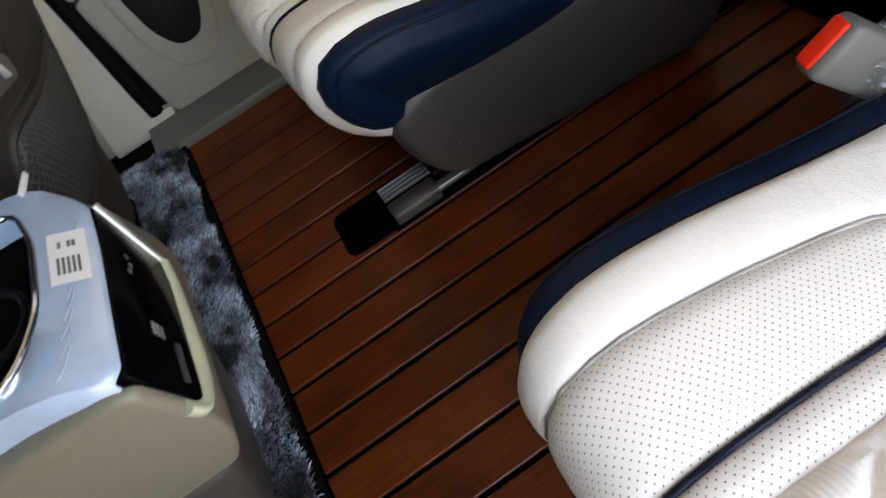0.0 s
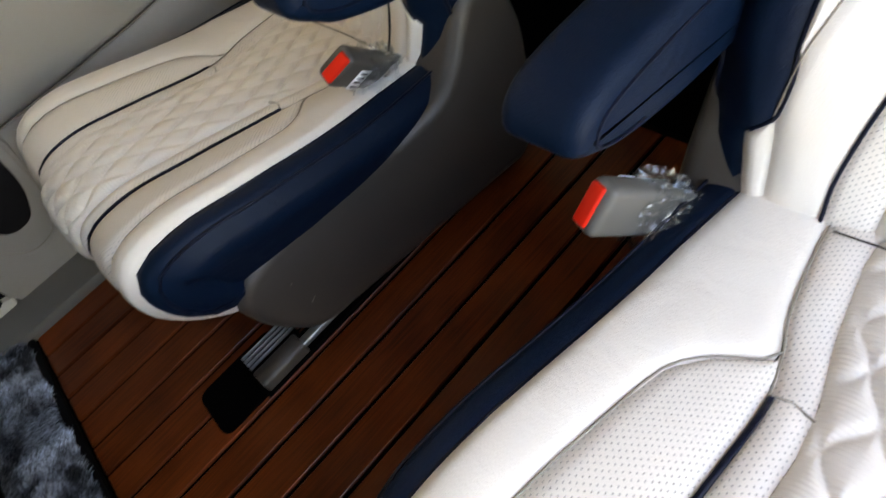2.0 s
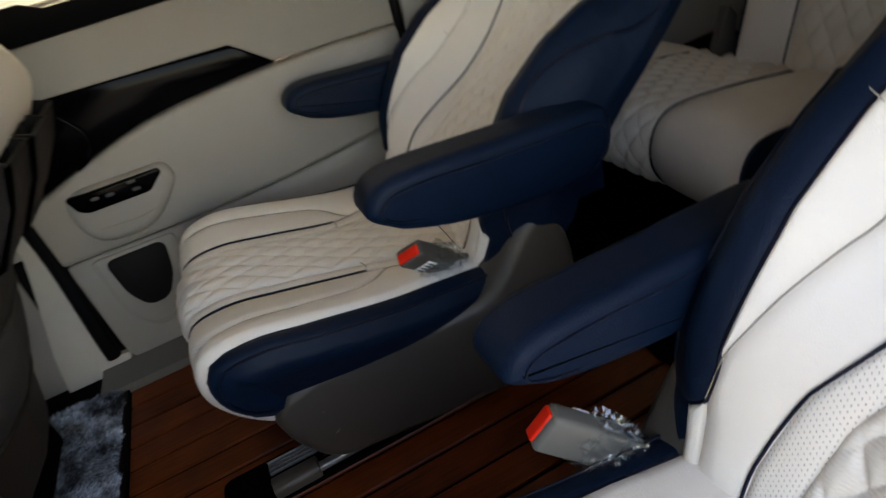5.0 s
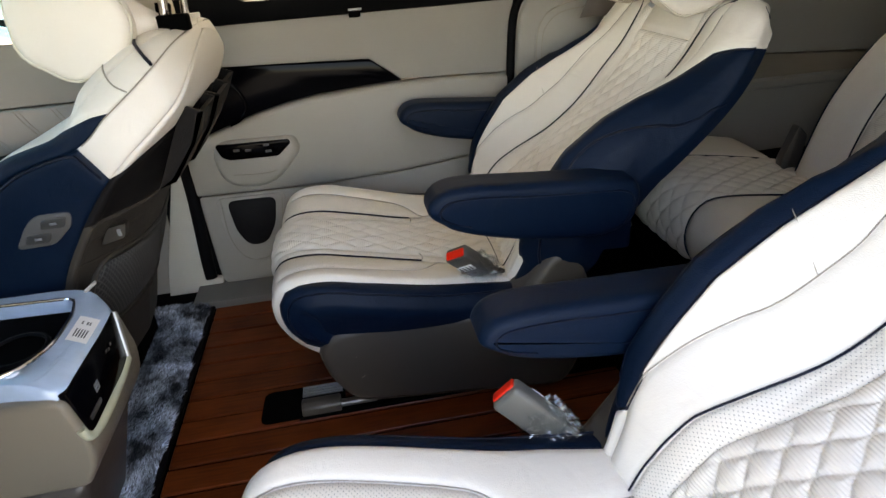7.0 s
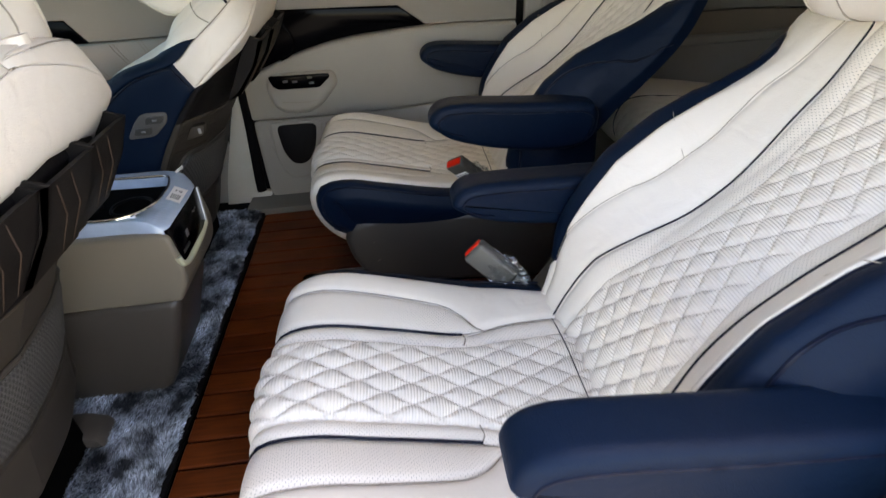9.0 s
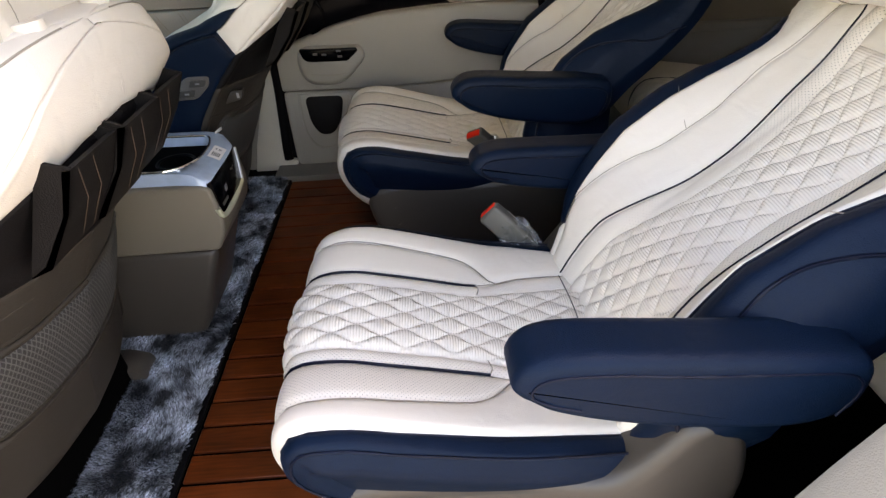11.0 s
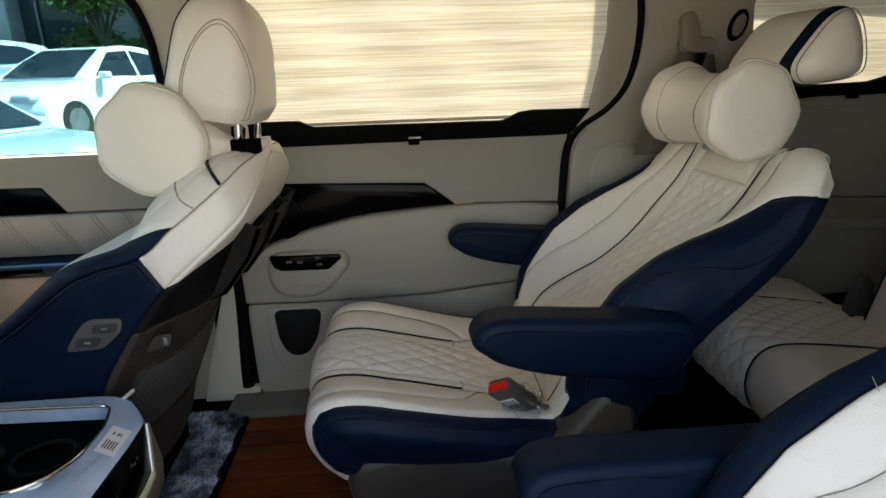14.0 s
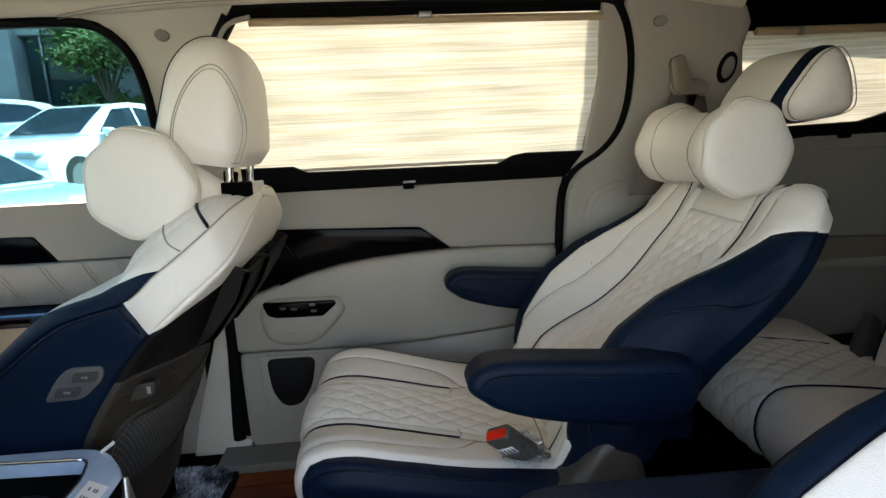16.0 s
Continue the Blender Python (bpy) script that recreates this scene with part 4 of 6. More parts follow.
me.from_pydata([on_far(Vector((lerp(1.30, 2.3, i / 40), 0.006 + 0.003 * math.sin(i * 0.5 + j), lerp(0.84, 1.10, j / 12)))) for i in range(41) for j in range(13)], [], [(i * 13 + j, i * 13 + j + 1, (i + 1) * 13 + j + 1, (i + 1) * 13 + j) for i in range(40) for j in range(12)])
finish("cloth", me, blind_mat, qblind)
line_on("rail", [(1.36, 1.085), (2.2, 1.082)], 0.010, material("pale_wood_rail", (0.45, 0.33, 0.2), 0.5), qblind, off=-0.006, n=4)
line_on("rail_clip", [(1.47, 1.09), (1.475, 1.075)], 0.008, steel, qblind, off=-0.012, n=3)

# roof, rear and front closures, near side
roof = thing("ceiling", "cream fabric headlining with dark rear section", "ceiling", kind="structure")
bm = bmesh.new()
gx = [-1.1, -0.6, -0.2, 0.2, 0.6, 1.0, 1.15]
gy = [-0.62, -0.55, -0.4, -0.1, 0.2, 0.5, 0.66, 0.73]
grid = [[bm.verts.new((x, y, 1.185 + 0.05 * (1 - ((y - MID) / 0.68) ** 4))) for y in gy] for x in gx]
for i in range(len(gx) - 1):
    for j in range(len(gy) - 1):
        bm.faces.new((grid[i][j], grid[i][j + 1], grid[i + 1][j + 1], grid[i + 1][j]))
head = part("headlining", bm, headlining, roof)
part("rear_headlining", prism([(1.15, 1.20), (2.3, 1.12), (2.3, 1.15), (1.15, 1.24)], -0.65, 0.76, bevel=0), material("charcoal_headlining", (0.03, 0.03, 0.028), 0.9, grain=0.3), roof, "charcoal rear headlining")
part("roof_skin", prism([(-1.15, 1.245), (2.35, 1.245), (2.35, 1.27), (-1.15, 1.27)], -0.68, 0.71, bevel=0), black_matt, roof)
line_on("edge_roll", [(-0.6, 1.178), (-0.15, 1.180), (0.05, 1.188), (0.3, 1.190), (0.9, 1.186), (1.10, 1.180), (1.3, 1.150)], 0.020, headlining, roof, "rolled headlining edge", off=-0.01, n=40)
for d in (0.0, 0.006):
    line_on("stitching", [(-0.215, 1.152 + d), (-0.15, 1.162 + d), (-0.06, 1.170 + d), (0.08, 1.176 + d), (0.3, 1.178 + d), (0.9, 1.174 + d)], 0.0010, seam_dark, roof, off=-0.030, n=50)
line_on("stitching", [(-0.255, 1.20), (-0.255, 1.165)], 0.0012, seam_dark, roof, off=-0.02, n=4)
# plain panel added to shut out light from the rear
back_wall = thing("wall_rear", "plain panel added to close off the rear", "wall", kind="structure")
part("panel", rbox((2.33, MID, 0.6), (0.05, 1.9, 1.4), 0.01), dimmed_cream_trim, back_wall)
front_wall = thing("wall_front", "dark bulkhead below the windscreen", "wall", kind="structure")
part("panel", rbox((-1.13, MID, 0.33), (0.05, 1.9, 0.8), 0.01), brown, front_wall)
far_skin = thing("wall_far_lower", "outer skin of the closed side", "wall", kind="structure")
part("panel", prism([(-1.15, -0.08), (2.35, -0.08), (2.35, 0.74), (-1.15, 0.74)], 1.0, 1.02, bevel=0), black_matt, far_skin)
near_front = thing("wall_near_front", "cream front door trim beside the open doorway", "wall", kind="structure")
plate("lower_trim", [(-1.1, -0.05), (-0.12, -0.05), (-0.10, 0.40), (-0.08, 0.745), (-1.1, 0.745)], 0.0, 0.06, dimmed_cream_trim, near_front, side=on_near)
plate("pillar_trim", [(-0.12, -0.05), (0.0, -0.05), (0.02, 0.5), (0.05, 0.9), (0.12, 1.2), (-0.18, 1.2), (-0.10, 0.95), (-0.085, 0.6)], -0.004, 0.06, dimmed_cream_trim, near_front, side=on_near)
near_rear = thing("wall_near_rear", "cream rear quarter trim beside the open doorway", "wall", kind="structure")
plate("quarter_trim", [(0.76, -0.05), (2.3, -0.05), (2.3, 0.80), (1.05, 0.80), (1.01, 0.70), (0.966, 0.60), (0.928, 0.52), (0.872, 0.42), (0.812, 0.30), (0.775, 0.15)], -0.005, 0.08, dimmed_cream_trim, near_rear, side=on_near, bevel=0.02)
plate("pillar_trim", [(1.06, 0.80), (1.36, 0.80), (1.36, 1.2), (1.06, 1.2), (1.10, 0.95)], 0.0, 0.06, dimmed_cream_trim, near_rear, side=on_near)

# out-of-view sheet, added to keep daylight out at the near rear
nblind = thing("window_blind", "unseen straw-coloured sheet added to close the near rear window", "blind")
plate("cloth", [(1.34, 0.79), (2.3, 0.79), (2.3, 1.2), (1.34, 1.2)], 0.02, 0.022, blind_mat, nblind, bevel=0, side=on_near)
# near front pane and windscreen: out of view, added to weaken light from ahead
nwin = thing("window_1", "unseen near front door pane, tinted to cut the daylight", "window", kind="structure")
plate("pane", [(-1.1, 0.745), (-0.09, 0.745), (-0.12, 1.2), (-1.1, 1.2)], 0.03, 0.034, tinted, nwin, "tinted glass", bevel=0, side=on_near)
screen = thing("window_2", "unseen windscreen pane, tinted to cut the daylight", "window", kind="structure")
part("pane", prism([(-1.12, 0.74), (-1.11, 0.74), (-1.05, 1.25), (-1.06, 1.25)], -0.72, 0.84, bevel=0), tinted, screen, "tinted glass")
# plain unseen block, added to close off light below the windscreen
dash = thing("dashboard", "unseen dark brown block added as a dashboard under the windscreen", "dashboard")
part("dash_body", prism(rounded([(-1.10, 0.20), (-1.10, 0.80), (-0.92, 0.78), (-0.84, 0.70), (-0.88, 0.30)], 0.04), -0.75, 0.88, bevel=0.02), brown, dash)

# ---------------------------------------------------------------- second row
seat_b = captain_seat(0.525, -1, (0.568, 0.532), 4.5, 0.112, (0.588, 0.527), "cream quilted leather captain seat with navy sides by the closed door")
seat_a = captain_seat(-0.405, 1, (0.580, 0.475), 1, 0.096, (0.565, 0.524), "cream quilted leather captain seat with navy sides by the open doorway")


def headrest(center, tilt, label, group=""):
    """A pad crossed by a navy band, with two posts below; local z runs along the posts."""
    t = thing("headrest", label, "headrest", group, at=center)
    t.rotation_euler = (0, radians(tilt), 0)

    # slim top, straight front, and a fuller rear that tucks in towards the posts
    corner = [Vector(p) for p in ((-0.030, 0.085), (-0.052, 0.050), (-0.056, -0.01), (-0.052, -0.062), (-0.028, -0.082), (0.0, -0.074), (0.042, -0.038), (0.072, -0.004), (0.074, 0.020), (0.045, 0.052), (0.004, 0.080))]
    outline = []
    for i in range(len(corner)):
        p0, p1, p2, p3 = (corner[(i + j) % len(corner)] for j in (-1, 0, 1, 2))
        for k in range(4):
            u = k / 4
            outline.append(0.5 * (2 * p1 + (p2 - p0) * u + (2 * p0 - 5 * p1 + 4 * p2 - p3) * u * u + (3 * p1 - p0 - 3 * p2 + p3) * u ** 3))

    def segment(name, a0, a1, mat, grow=0.0, label=""):
        rings = []
        n = max(4, int((a1 - a0) * 24))
        for k in range(n + 1):
            a = lerp(a0, a1, k / n)
            w = max(0.10, 1 - abs(a) ** 7) ** 0.4
            rings.append([(px * (w + grow), a * 0.140, 0.010 + pz * (w + grow)) for px, pz in outline])
        return part(name, loft(rings), mat, t, label, sharp=70)
    segment("pad", -1.0, -0.78, cream)
    segment("band", -0.78, -0.55, navy, 0.012, "navy leather band")
    segment("pad", -0.55, 0.80, cream)
    segment("band", 0.80, 1.0, navy, 0.012, "navy leather band")
    ring = [(px * 0.905, -0.88 * 0.140, 0.010 + pz * 0.905) for px, pz in outline]
    tube("stitching", ring + ring[:1], 0.0012, seam_dark, t, sides=5)
    for y in (-0.055, 0.055):
        part("post", tube_bm([(0.0, y, -0.085), (0.0, y, -0.23)], 0.0065, 10), steel, t, "steel headrest post")
    return t


hb = headrest((1.284, 0.530, 0.920), 36, "cream leather headrest with a navy band", "second-row headrests")
dumbbell("neck_pillow", "cream leather bone-shaped neck pillow on the captain seat", (1.135, 0.545, 0.825), 0.092, 0.165)
ha = copy_thing(hb, pose(1.284, -0.405, 0.930, 0, 38, 0))
dumbbell("neck_pillow", "cream leather bone-shaped neck pillow on the captain seat", (1.135, -0.405, 0.825), 0.092, 0.165)

tan_plastic = material("tan_plastic", (0.20, 0.165, 0.125), 0.5, mottle=0.05)
belt = thing("seat_belt", "brown seat belt hanging from a tan pillar guide", "seat belt")
part("guide_cover", prism(rounded([(1.150, 1.030), (1.185, 1.042), (1.212, 0.967), (1.196, 0.942), (1.164, 0.952)], 0.012), 0.750, 0.772, bevel=0.005), tan_plastic, belt, "tan belt guide cover")
part("guide_plate", prism(rounded([(1.155, 0.968), (1.165, 0.945), (1.25, 0.945), (1.258, 0.965), (1.24, 0.98), (1.17, 0.98)], 0.01), 0.762, 0.778, bevel=0.004), taupe_light, belt, "grey belt guide")
for z0, p in ((0.965, [(1.168, 0.962), (1.238, 0.962), (1.15, 0.70), (1.06, 0.70)]), (0.94, [(1.20, 0.94), (1.25, 0.94), (1.30, 0.72), (1.25, 0.72)])):
    part("webbing", prism(p, 0.768, 0.771, bevel=0), belt_web, belt, "brown belt webbing")


def buckle(at, rot, mat, label):
    """A belt buckle in a crumpled clear bag: housing, red release, strap."""
    t = thing("seat_belt_buckle", label, "buckle", "belt buckles", at=at)
    t.rotation_euler = rot
    part("housing", rbox((0, 0, -0.045), (0.030, 0.052, 0.10), 0.008), mat, t)
    part("release_button", rbox((-0.003, 0.0, 0.004), (0.017, 0.042, 0.008), 0.003), red_button, t, "red release button")
    part("paper_label", rbox((-0.0155, 0.006, -0.04), (0.001, 0.035, 0.022), 0), paper, t, "white paper label")
    for i in range(4):
        part("label_line", rbox((-0.0163, 0.006 - 0.012 + i * 0.008, -0.04), (0.0006, 0.003, 0.015), 0), ink, t)
    bm = bmesh.new()
    bmesh.ops.create_icosphere(bm, subdivisions=5, radius=1)
    for v in bm.verts:
        c = v.co.copy()
        v.co = Vector((c[0] * 0.028, c[1] * (0.036 + 0.008 * c[2]), c[2] * 0.056 - 0.090))
        v.co += c * (0.012 * noise.noise(c * 3.0) + 0.014 * abs(noise.noise(c * 5.5)) - 0.006 + 0.006 * abs(noise.noise(c * 14.0)))
    part("plastic_bag", bm, bag, t, "crumpled clear plastic bag", smooth=False)
    part("strap", prism([(-0.006, -0.09), (0.006, -0.09), (0.020, -0.165), (0.006, -0.165)], -0.022, 0.022, bevel=0.003), mat, t)
    return t


def frame_axes(width, away):
    """Rotation whose y axis is the buckle's width and whose z axis points out of its red end."""
    y = Vector(width).normalized()
    z = -Vector(away)
    z = (z - y * z.dot(y)).normalized()
    return Matrix((y.cross(z), y, z)).transposed().to_euler()


buckle((0.618, -0.104, 0.326), frame_axes((0.65, -0.19, 0.75), (0.72, -0.22, -0.66)), buckle_grey, "grey belt buckle with red release in clear plastic bag")
buckle((0.626, 0.284, 0.347), frame_axes((-0.72, 0.50, -0.45), (0.6, 0.35, -0.70)), buckle_dark, "dark brown belt buckle with red release and paper label")

# seat rails and end brackets on the floor
for cy in (0.312, 0.715):
    rail = thing("seat_rail", "dark seat rail let into the plank floor", "seat rail", "seat rails")
    part("channel", rbox((0.62, cy - 0.015, 0.002), (0.72, 0.045, 0.012), 0.002), black_matt, rail)
    part("rail_end", prism(rounded([(cy - 0.036, 0.0), (cy - 0.034, 0.026), (cy - 0.020, 0.033), (cy - 0.002, 0.031), (cy - 0.002, 0.0)], 0.006), 0.268, 0.352, "x", bevel=0.003), taupe, rail, "grey rail end cap")
    part("rib_bed", rbox((0.315, cy + 0.020, 0.012), (0.09, 0.040, 0.024), 0.003), black_matt, rail)
    for i in range(4):
        part("rib", rbox((0.313, cy + 0.036 - i * 0.009, 0.026), (0.088, 0.003, 0.007), 0.001), steel, rail)
    part("rail_tongue", rbox((0.385, cy - 0.018, 0.014), (0.09, 0.016, 0.012), 0.003), steel, rail)
cut = thing("floor_cutout", "black rounded opening in the plank floor before the rail", "floor opening")
part("liner", prism(rounded([(0.176, 0.280), (0.33, 0.280), (0.33, 0.380), (0.179, 0.380)], 0.02), -0.004, 0.0035, "z", bevel=0), black_matt, cut)

# ---------------------------------------------------------------- third row
REAR_CUSHION = Shell([(1.235, 0.175), (1.195, 0.20), (1.168, 0.245), (1.166, 0.295), (1.19, 0.338), (1.245, 0.352), (1.40, 0.335), (1.60, 0.30)],
                     [[0, 0.36, 0.62, 0.80, 0.88, 0.94, 1.0], [0, 0.14, 0.25, 0.33, 0.352, 0.362, 0.362], [0, 0, 0.004, 0.004, -0.01, -0.04, -0.16]],
                     [[0, 1], [1, 1], [1, 1]])
REAR_BACK = Shell([(1.545, 0.28), (1.565, 0.37), (1.60, 0.49), (1.66, 0.59), (1.74, 0.68), (1.82, 0.75), (1.88, 0.755)],
                  [[0, 0.36, 0.62, 0.80, 0.88, 0.94, 1.0], [0, 0.22, 0.29, 0.33, 0.352, 0.36, 0.36], [0, 0, 0.012, 0.012, 0.0, -0.03, -0.14]],
                  [[0, 0.6, 1], [1, 0.98, 0.85], [1, 1, 1]])


def bench_panels(t, S, cy, s1):
    made = [panel("quilted_panel", cream_rib, t, "cream leather quilted in wavy diamonds", S, 0.0, s1, -0.36, 0.36, ns=150, nv=110, puff=0.003, extra=quilt(0.075, 0.024, 0.0085))]
    for k in (-1, 1):
        made.append(panel("bolster", cream, t, "smooth cream leather bolster", S, 0.0, s1, k * 0.36, k * 0.85, ns=40, nv=12, puff=0.006))
        made.append(panel("side_panel", navy, t, "navy leather side", S, 0.0, s1, k * 0.85, k * 1.0, ns=40, nv=10, puff=0.003))
        made.append(seam("piping", S, [(0.02, k * 0.365), (0.5, k * 0.365), (0.9, k * 0.365)], 0.0022, navy_pipe, t))
        made.append(seam("stitching", S, [(0.0, k * 0.62), (0.4, k * 0.62), (0.97, k * 0.62)], 0.0012, seam_dark, t))
    for o in made:
        o.location.y = cy
    return made


bench = thing("rear_bench", "cream quilted leather third-row bench with navy sides", "car seat")
for cy in (0.50, -0.28):
    bench_panels(bench, REAR_CUSHION, cy, 0.98)
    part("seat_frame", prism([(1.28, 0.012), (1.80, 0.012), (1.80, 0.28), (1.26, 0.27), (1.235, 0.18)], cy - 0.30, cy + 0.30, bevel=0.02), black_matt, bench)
bench_panels(bench, REAR_BACK, 0.17, 1.0)
part("back_shell", prism([(1.70, 0.28), (1.70, 0.50), (1.90, 0.72), (2.0, 0.72), (1.86, 0.28)], -0.17, 0.51, bevel=0.02), navy, bench)
part("belt_stalk", prism(rounded([(1.535, 0.28), (1.525, 0.34), (1.555, 0.43), (1.585, 0.40), (1.575, 0.28)], 0.01), 0.54, 0.565, bevel=0.004), buckle_dark, bench, "dark belt stalk")

# ---------------------------------------------------------------- front row
class Backrest:
    """A front backrest swept upwards: at each station the side face runs from its front seam to its rear seam, the front swells into bolsters and the rear bulges."""
    FRONT_SEAM = [(-0.36, 0.22), (-0.34, 0.36), (-0.25, 0.485), (-0.159, 0.551), (-0.064, 0.618), (0.040, 0.650), (0.090, 0.690), (0.131, 0.721), (0.168, 0.752), (0.190, 0.775), (0.200, 0.785), (0.203, 0.788)]
    REAR_SEAM = [(-0.135, 0.16), (-0.10, 0.30), (-0.053, 0.426), (0.004, 0.515), (0.036, 0.556), (0.072, 0.594), (0.113, 0.630), (0.153, 0.662), (0.190, 0.696), (0.207, 0.730), (0.211, 0.757), (0.210, 0.778)]
    HALF = [0.27, 0.27, 0.27, 0.27, 0.27, 0.272, 0.263, 0.245, 0.222, 0.175, 0.105, 0.001]
    BULGE = [0.07, 0.075, 0.08, 0.08, 0.072, 0.062, 0.050, 0.038, 0.022, 0.010, 0.004, 0.001]
    SWELL = [0.0, 0.01, 0.02, 0.03, 0.036, 0.040, 0.042, 0.042, 0.038, 0.028, 0.014, 0.0]
    MIDDLE = [0.0, 0.0, 0.0, 0.01, 0.03, 0.055, 0.072, 0.078, 0.072, 0.052, 0.025, 0.0]

    def __init__(self):
        rows = [Vector((*a, *b)) for a, b in zip(self.FRONT_SEAM, self.REAR_SEAM)]
        self.rings = []
        n = len(rows) - 1
        self.count = 96
        dense = []
        for i in range(self.count + 1):
            f = i / self.count * n
            k = min(int(f), n - 1)
            a, b, c, d = rows[max(0, k - 1)], rows[k], rows[k + 1], rows[min(n, k + 2)]
            t = f - k
            dense.append((f, 0.5 * (2 * b + (c - a) * t + (2 * a - 5 * b + 4 * c - d) * t * t + (3 * b - a - 3 * c + d) * t ** 3)))
        ks = list(range(n + 1))
        for f, r in dense:
            F, R = Vector(r[:2]), Vector(r[2:])
            D = (R - F).length
            w, bl, sw, mi = (interp(ks, q, f) for q in (self.HALF, self.BULGE, self.SWELL, self.MIDDLE))
            ctrl = [(0, -mi), (0.45 * w, -mi), (0.74 * w, -max(sw, mi * 0.8)), (0.92 * w, -sw * 0.8), (w, 0.0), (w * 1.005, D * 0.5), (w, D), (0.93 * w, D + bl * 0.2), (0.78 * w, D + bl * 0.45), (0.45 * w, D + bl * 0.82), (0, D + bl)]
            out = []
            for j in range(len(ctrl) - 1):
                for m in range(8):
                    t = m / 8
                    a, b, c, d = (Vector(ctrl[max(0, min(len(ctrl) - 1, j + o))]) for o in (-1, 0, 1, 2))
                    out.append(0.5 * (2 * b + (c - a) * t + (2 * a - 5 * b + 4 * c - d) * t * t + (3 * b - a - 3 * c + d) * t ** 3))
            out.append(Vector(ctrl[-1]))
            e = (R - F) / max(D, 1e-6)
            lead = Vector((0.94, -0.34))
            self.rings.append([Vector((F.x + (lead.x if q[1] < 0 else e.x) * q[1], q[0], F.y + (lead.y if q[1] < 0 else e.y) * q[1])) for q in out])

    def at(self, f, q, k=1, lift=0.0):
        """f: station 0 to 11; q: 0 front middle, 4 front seam, 6 rear seam, 10 rear middle."""
        i = max(0.0, min(self.count - 1e-4, f / 11 * self.count))
        j = max(0.0, min(80 - 1e-4, q * 8))
        a, b = int(i), int(j)
        u, v = i - a, j - b
        r = self.rings
        p00, p01, p10, p11 = r[a][b], r[a][b + 1], r[a + 1][b], r[a + 1][b + 1]
        p = (p00 * (1 - u) + p10 * u) * (1 - v) + (p01 * (1 - u) + p11 * u) * v
        if lift:
            n = (p10 - p00).cross(p01 - p00)
            if n.length > 1e-9:
                p = p + n.normalized() * lift
        return Vector((p.x, p.y * k, p.z))


REST = Backrest()


def rest_panel(name, mat, parent, label, f0, f1, q0, q1, sides=(-1, 1), nf=40, nq=32, puff=0.003, lift=0.0):
    """A panel of the backrest between stations f0 and f1 (numbers, or functions of q) and around from q0 to q1; mirrored panels across the middle join into one."""
    f0, f1 = fn(f0), fn(f1)
    verts, faces = [], []
    for k in sides:
        base = len(verts)
        for i in range(nf + 1):
            for j in range(nq + 1):
                q = lerp(q0, q1, j / nq)
                lo, hi = f0(q), f1(q)
                e = min(i / nf, 1 - i / nf) * (hi - lo) * 0.07
                g = 1.0
                if q0 > 0:
                    g = min(g, j / nq * (q1 - q0) * 0.05)
                if q1 < 10:
                    g = min(g, (1 - j / nq) * (q1 - q0) * 0.05)
                e = min(e, g)
                verts.append(REST.at(lerp(lo, hi, i / nf), q, k, lift + puff * (1 - math.exp(-e / 0.01)) - 0.003 * math.exp(-e / 0.002)))
        faces += [(base + i * (nq + 1) + j, base + (i + 1) * (nq + 1) + j, base + (i + 1) * (nq + 1) + j + 1, base + i * (nq + 1) + j + 1) for i in range(nf) for j in range(nq)]
    bm = bmesh.new()
    vs = [bm.verts.new(v) for v in verts]
    for f in faces:
        bm.faces.new([vs[i] for i in f])
    bmesh.ops.remove_doubles(bm, verts=bm.verts, dist=1e-5)
    return part(name, bm, mat, parent, label, sharp=0)


def rest_line(name, pts, r, mat, parent, k=1, lift=0.002, n=24):
    q = smooth_path(pts, n)
    return tube(name, [REST.at(a, b, k, lift) for a, b in q], r, mat, parent, sides=6)


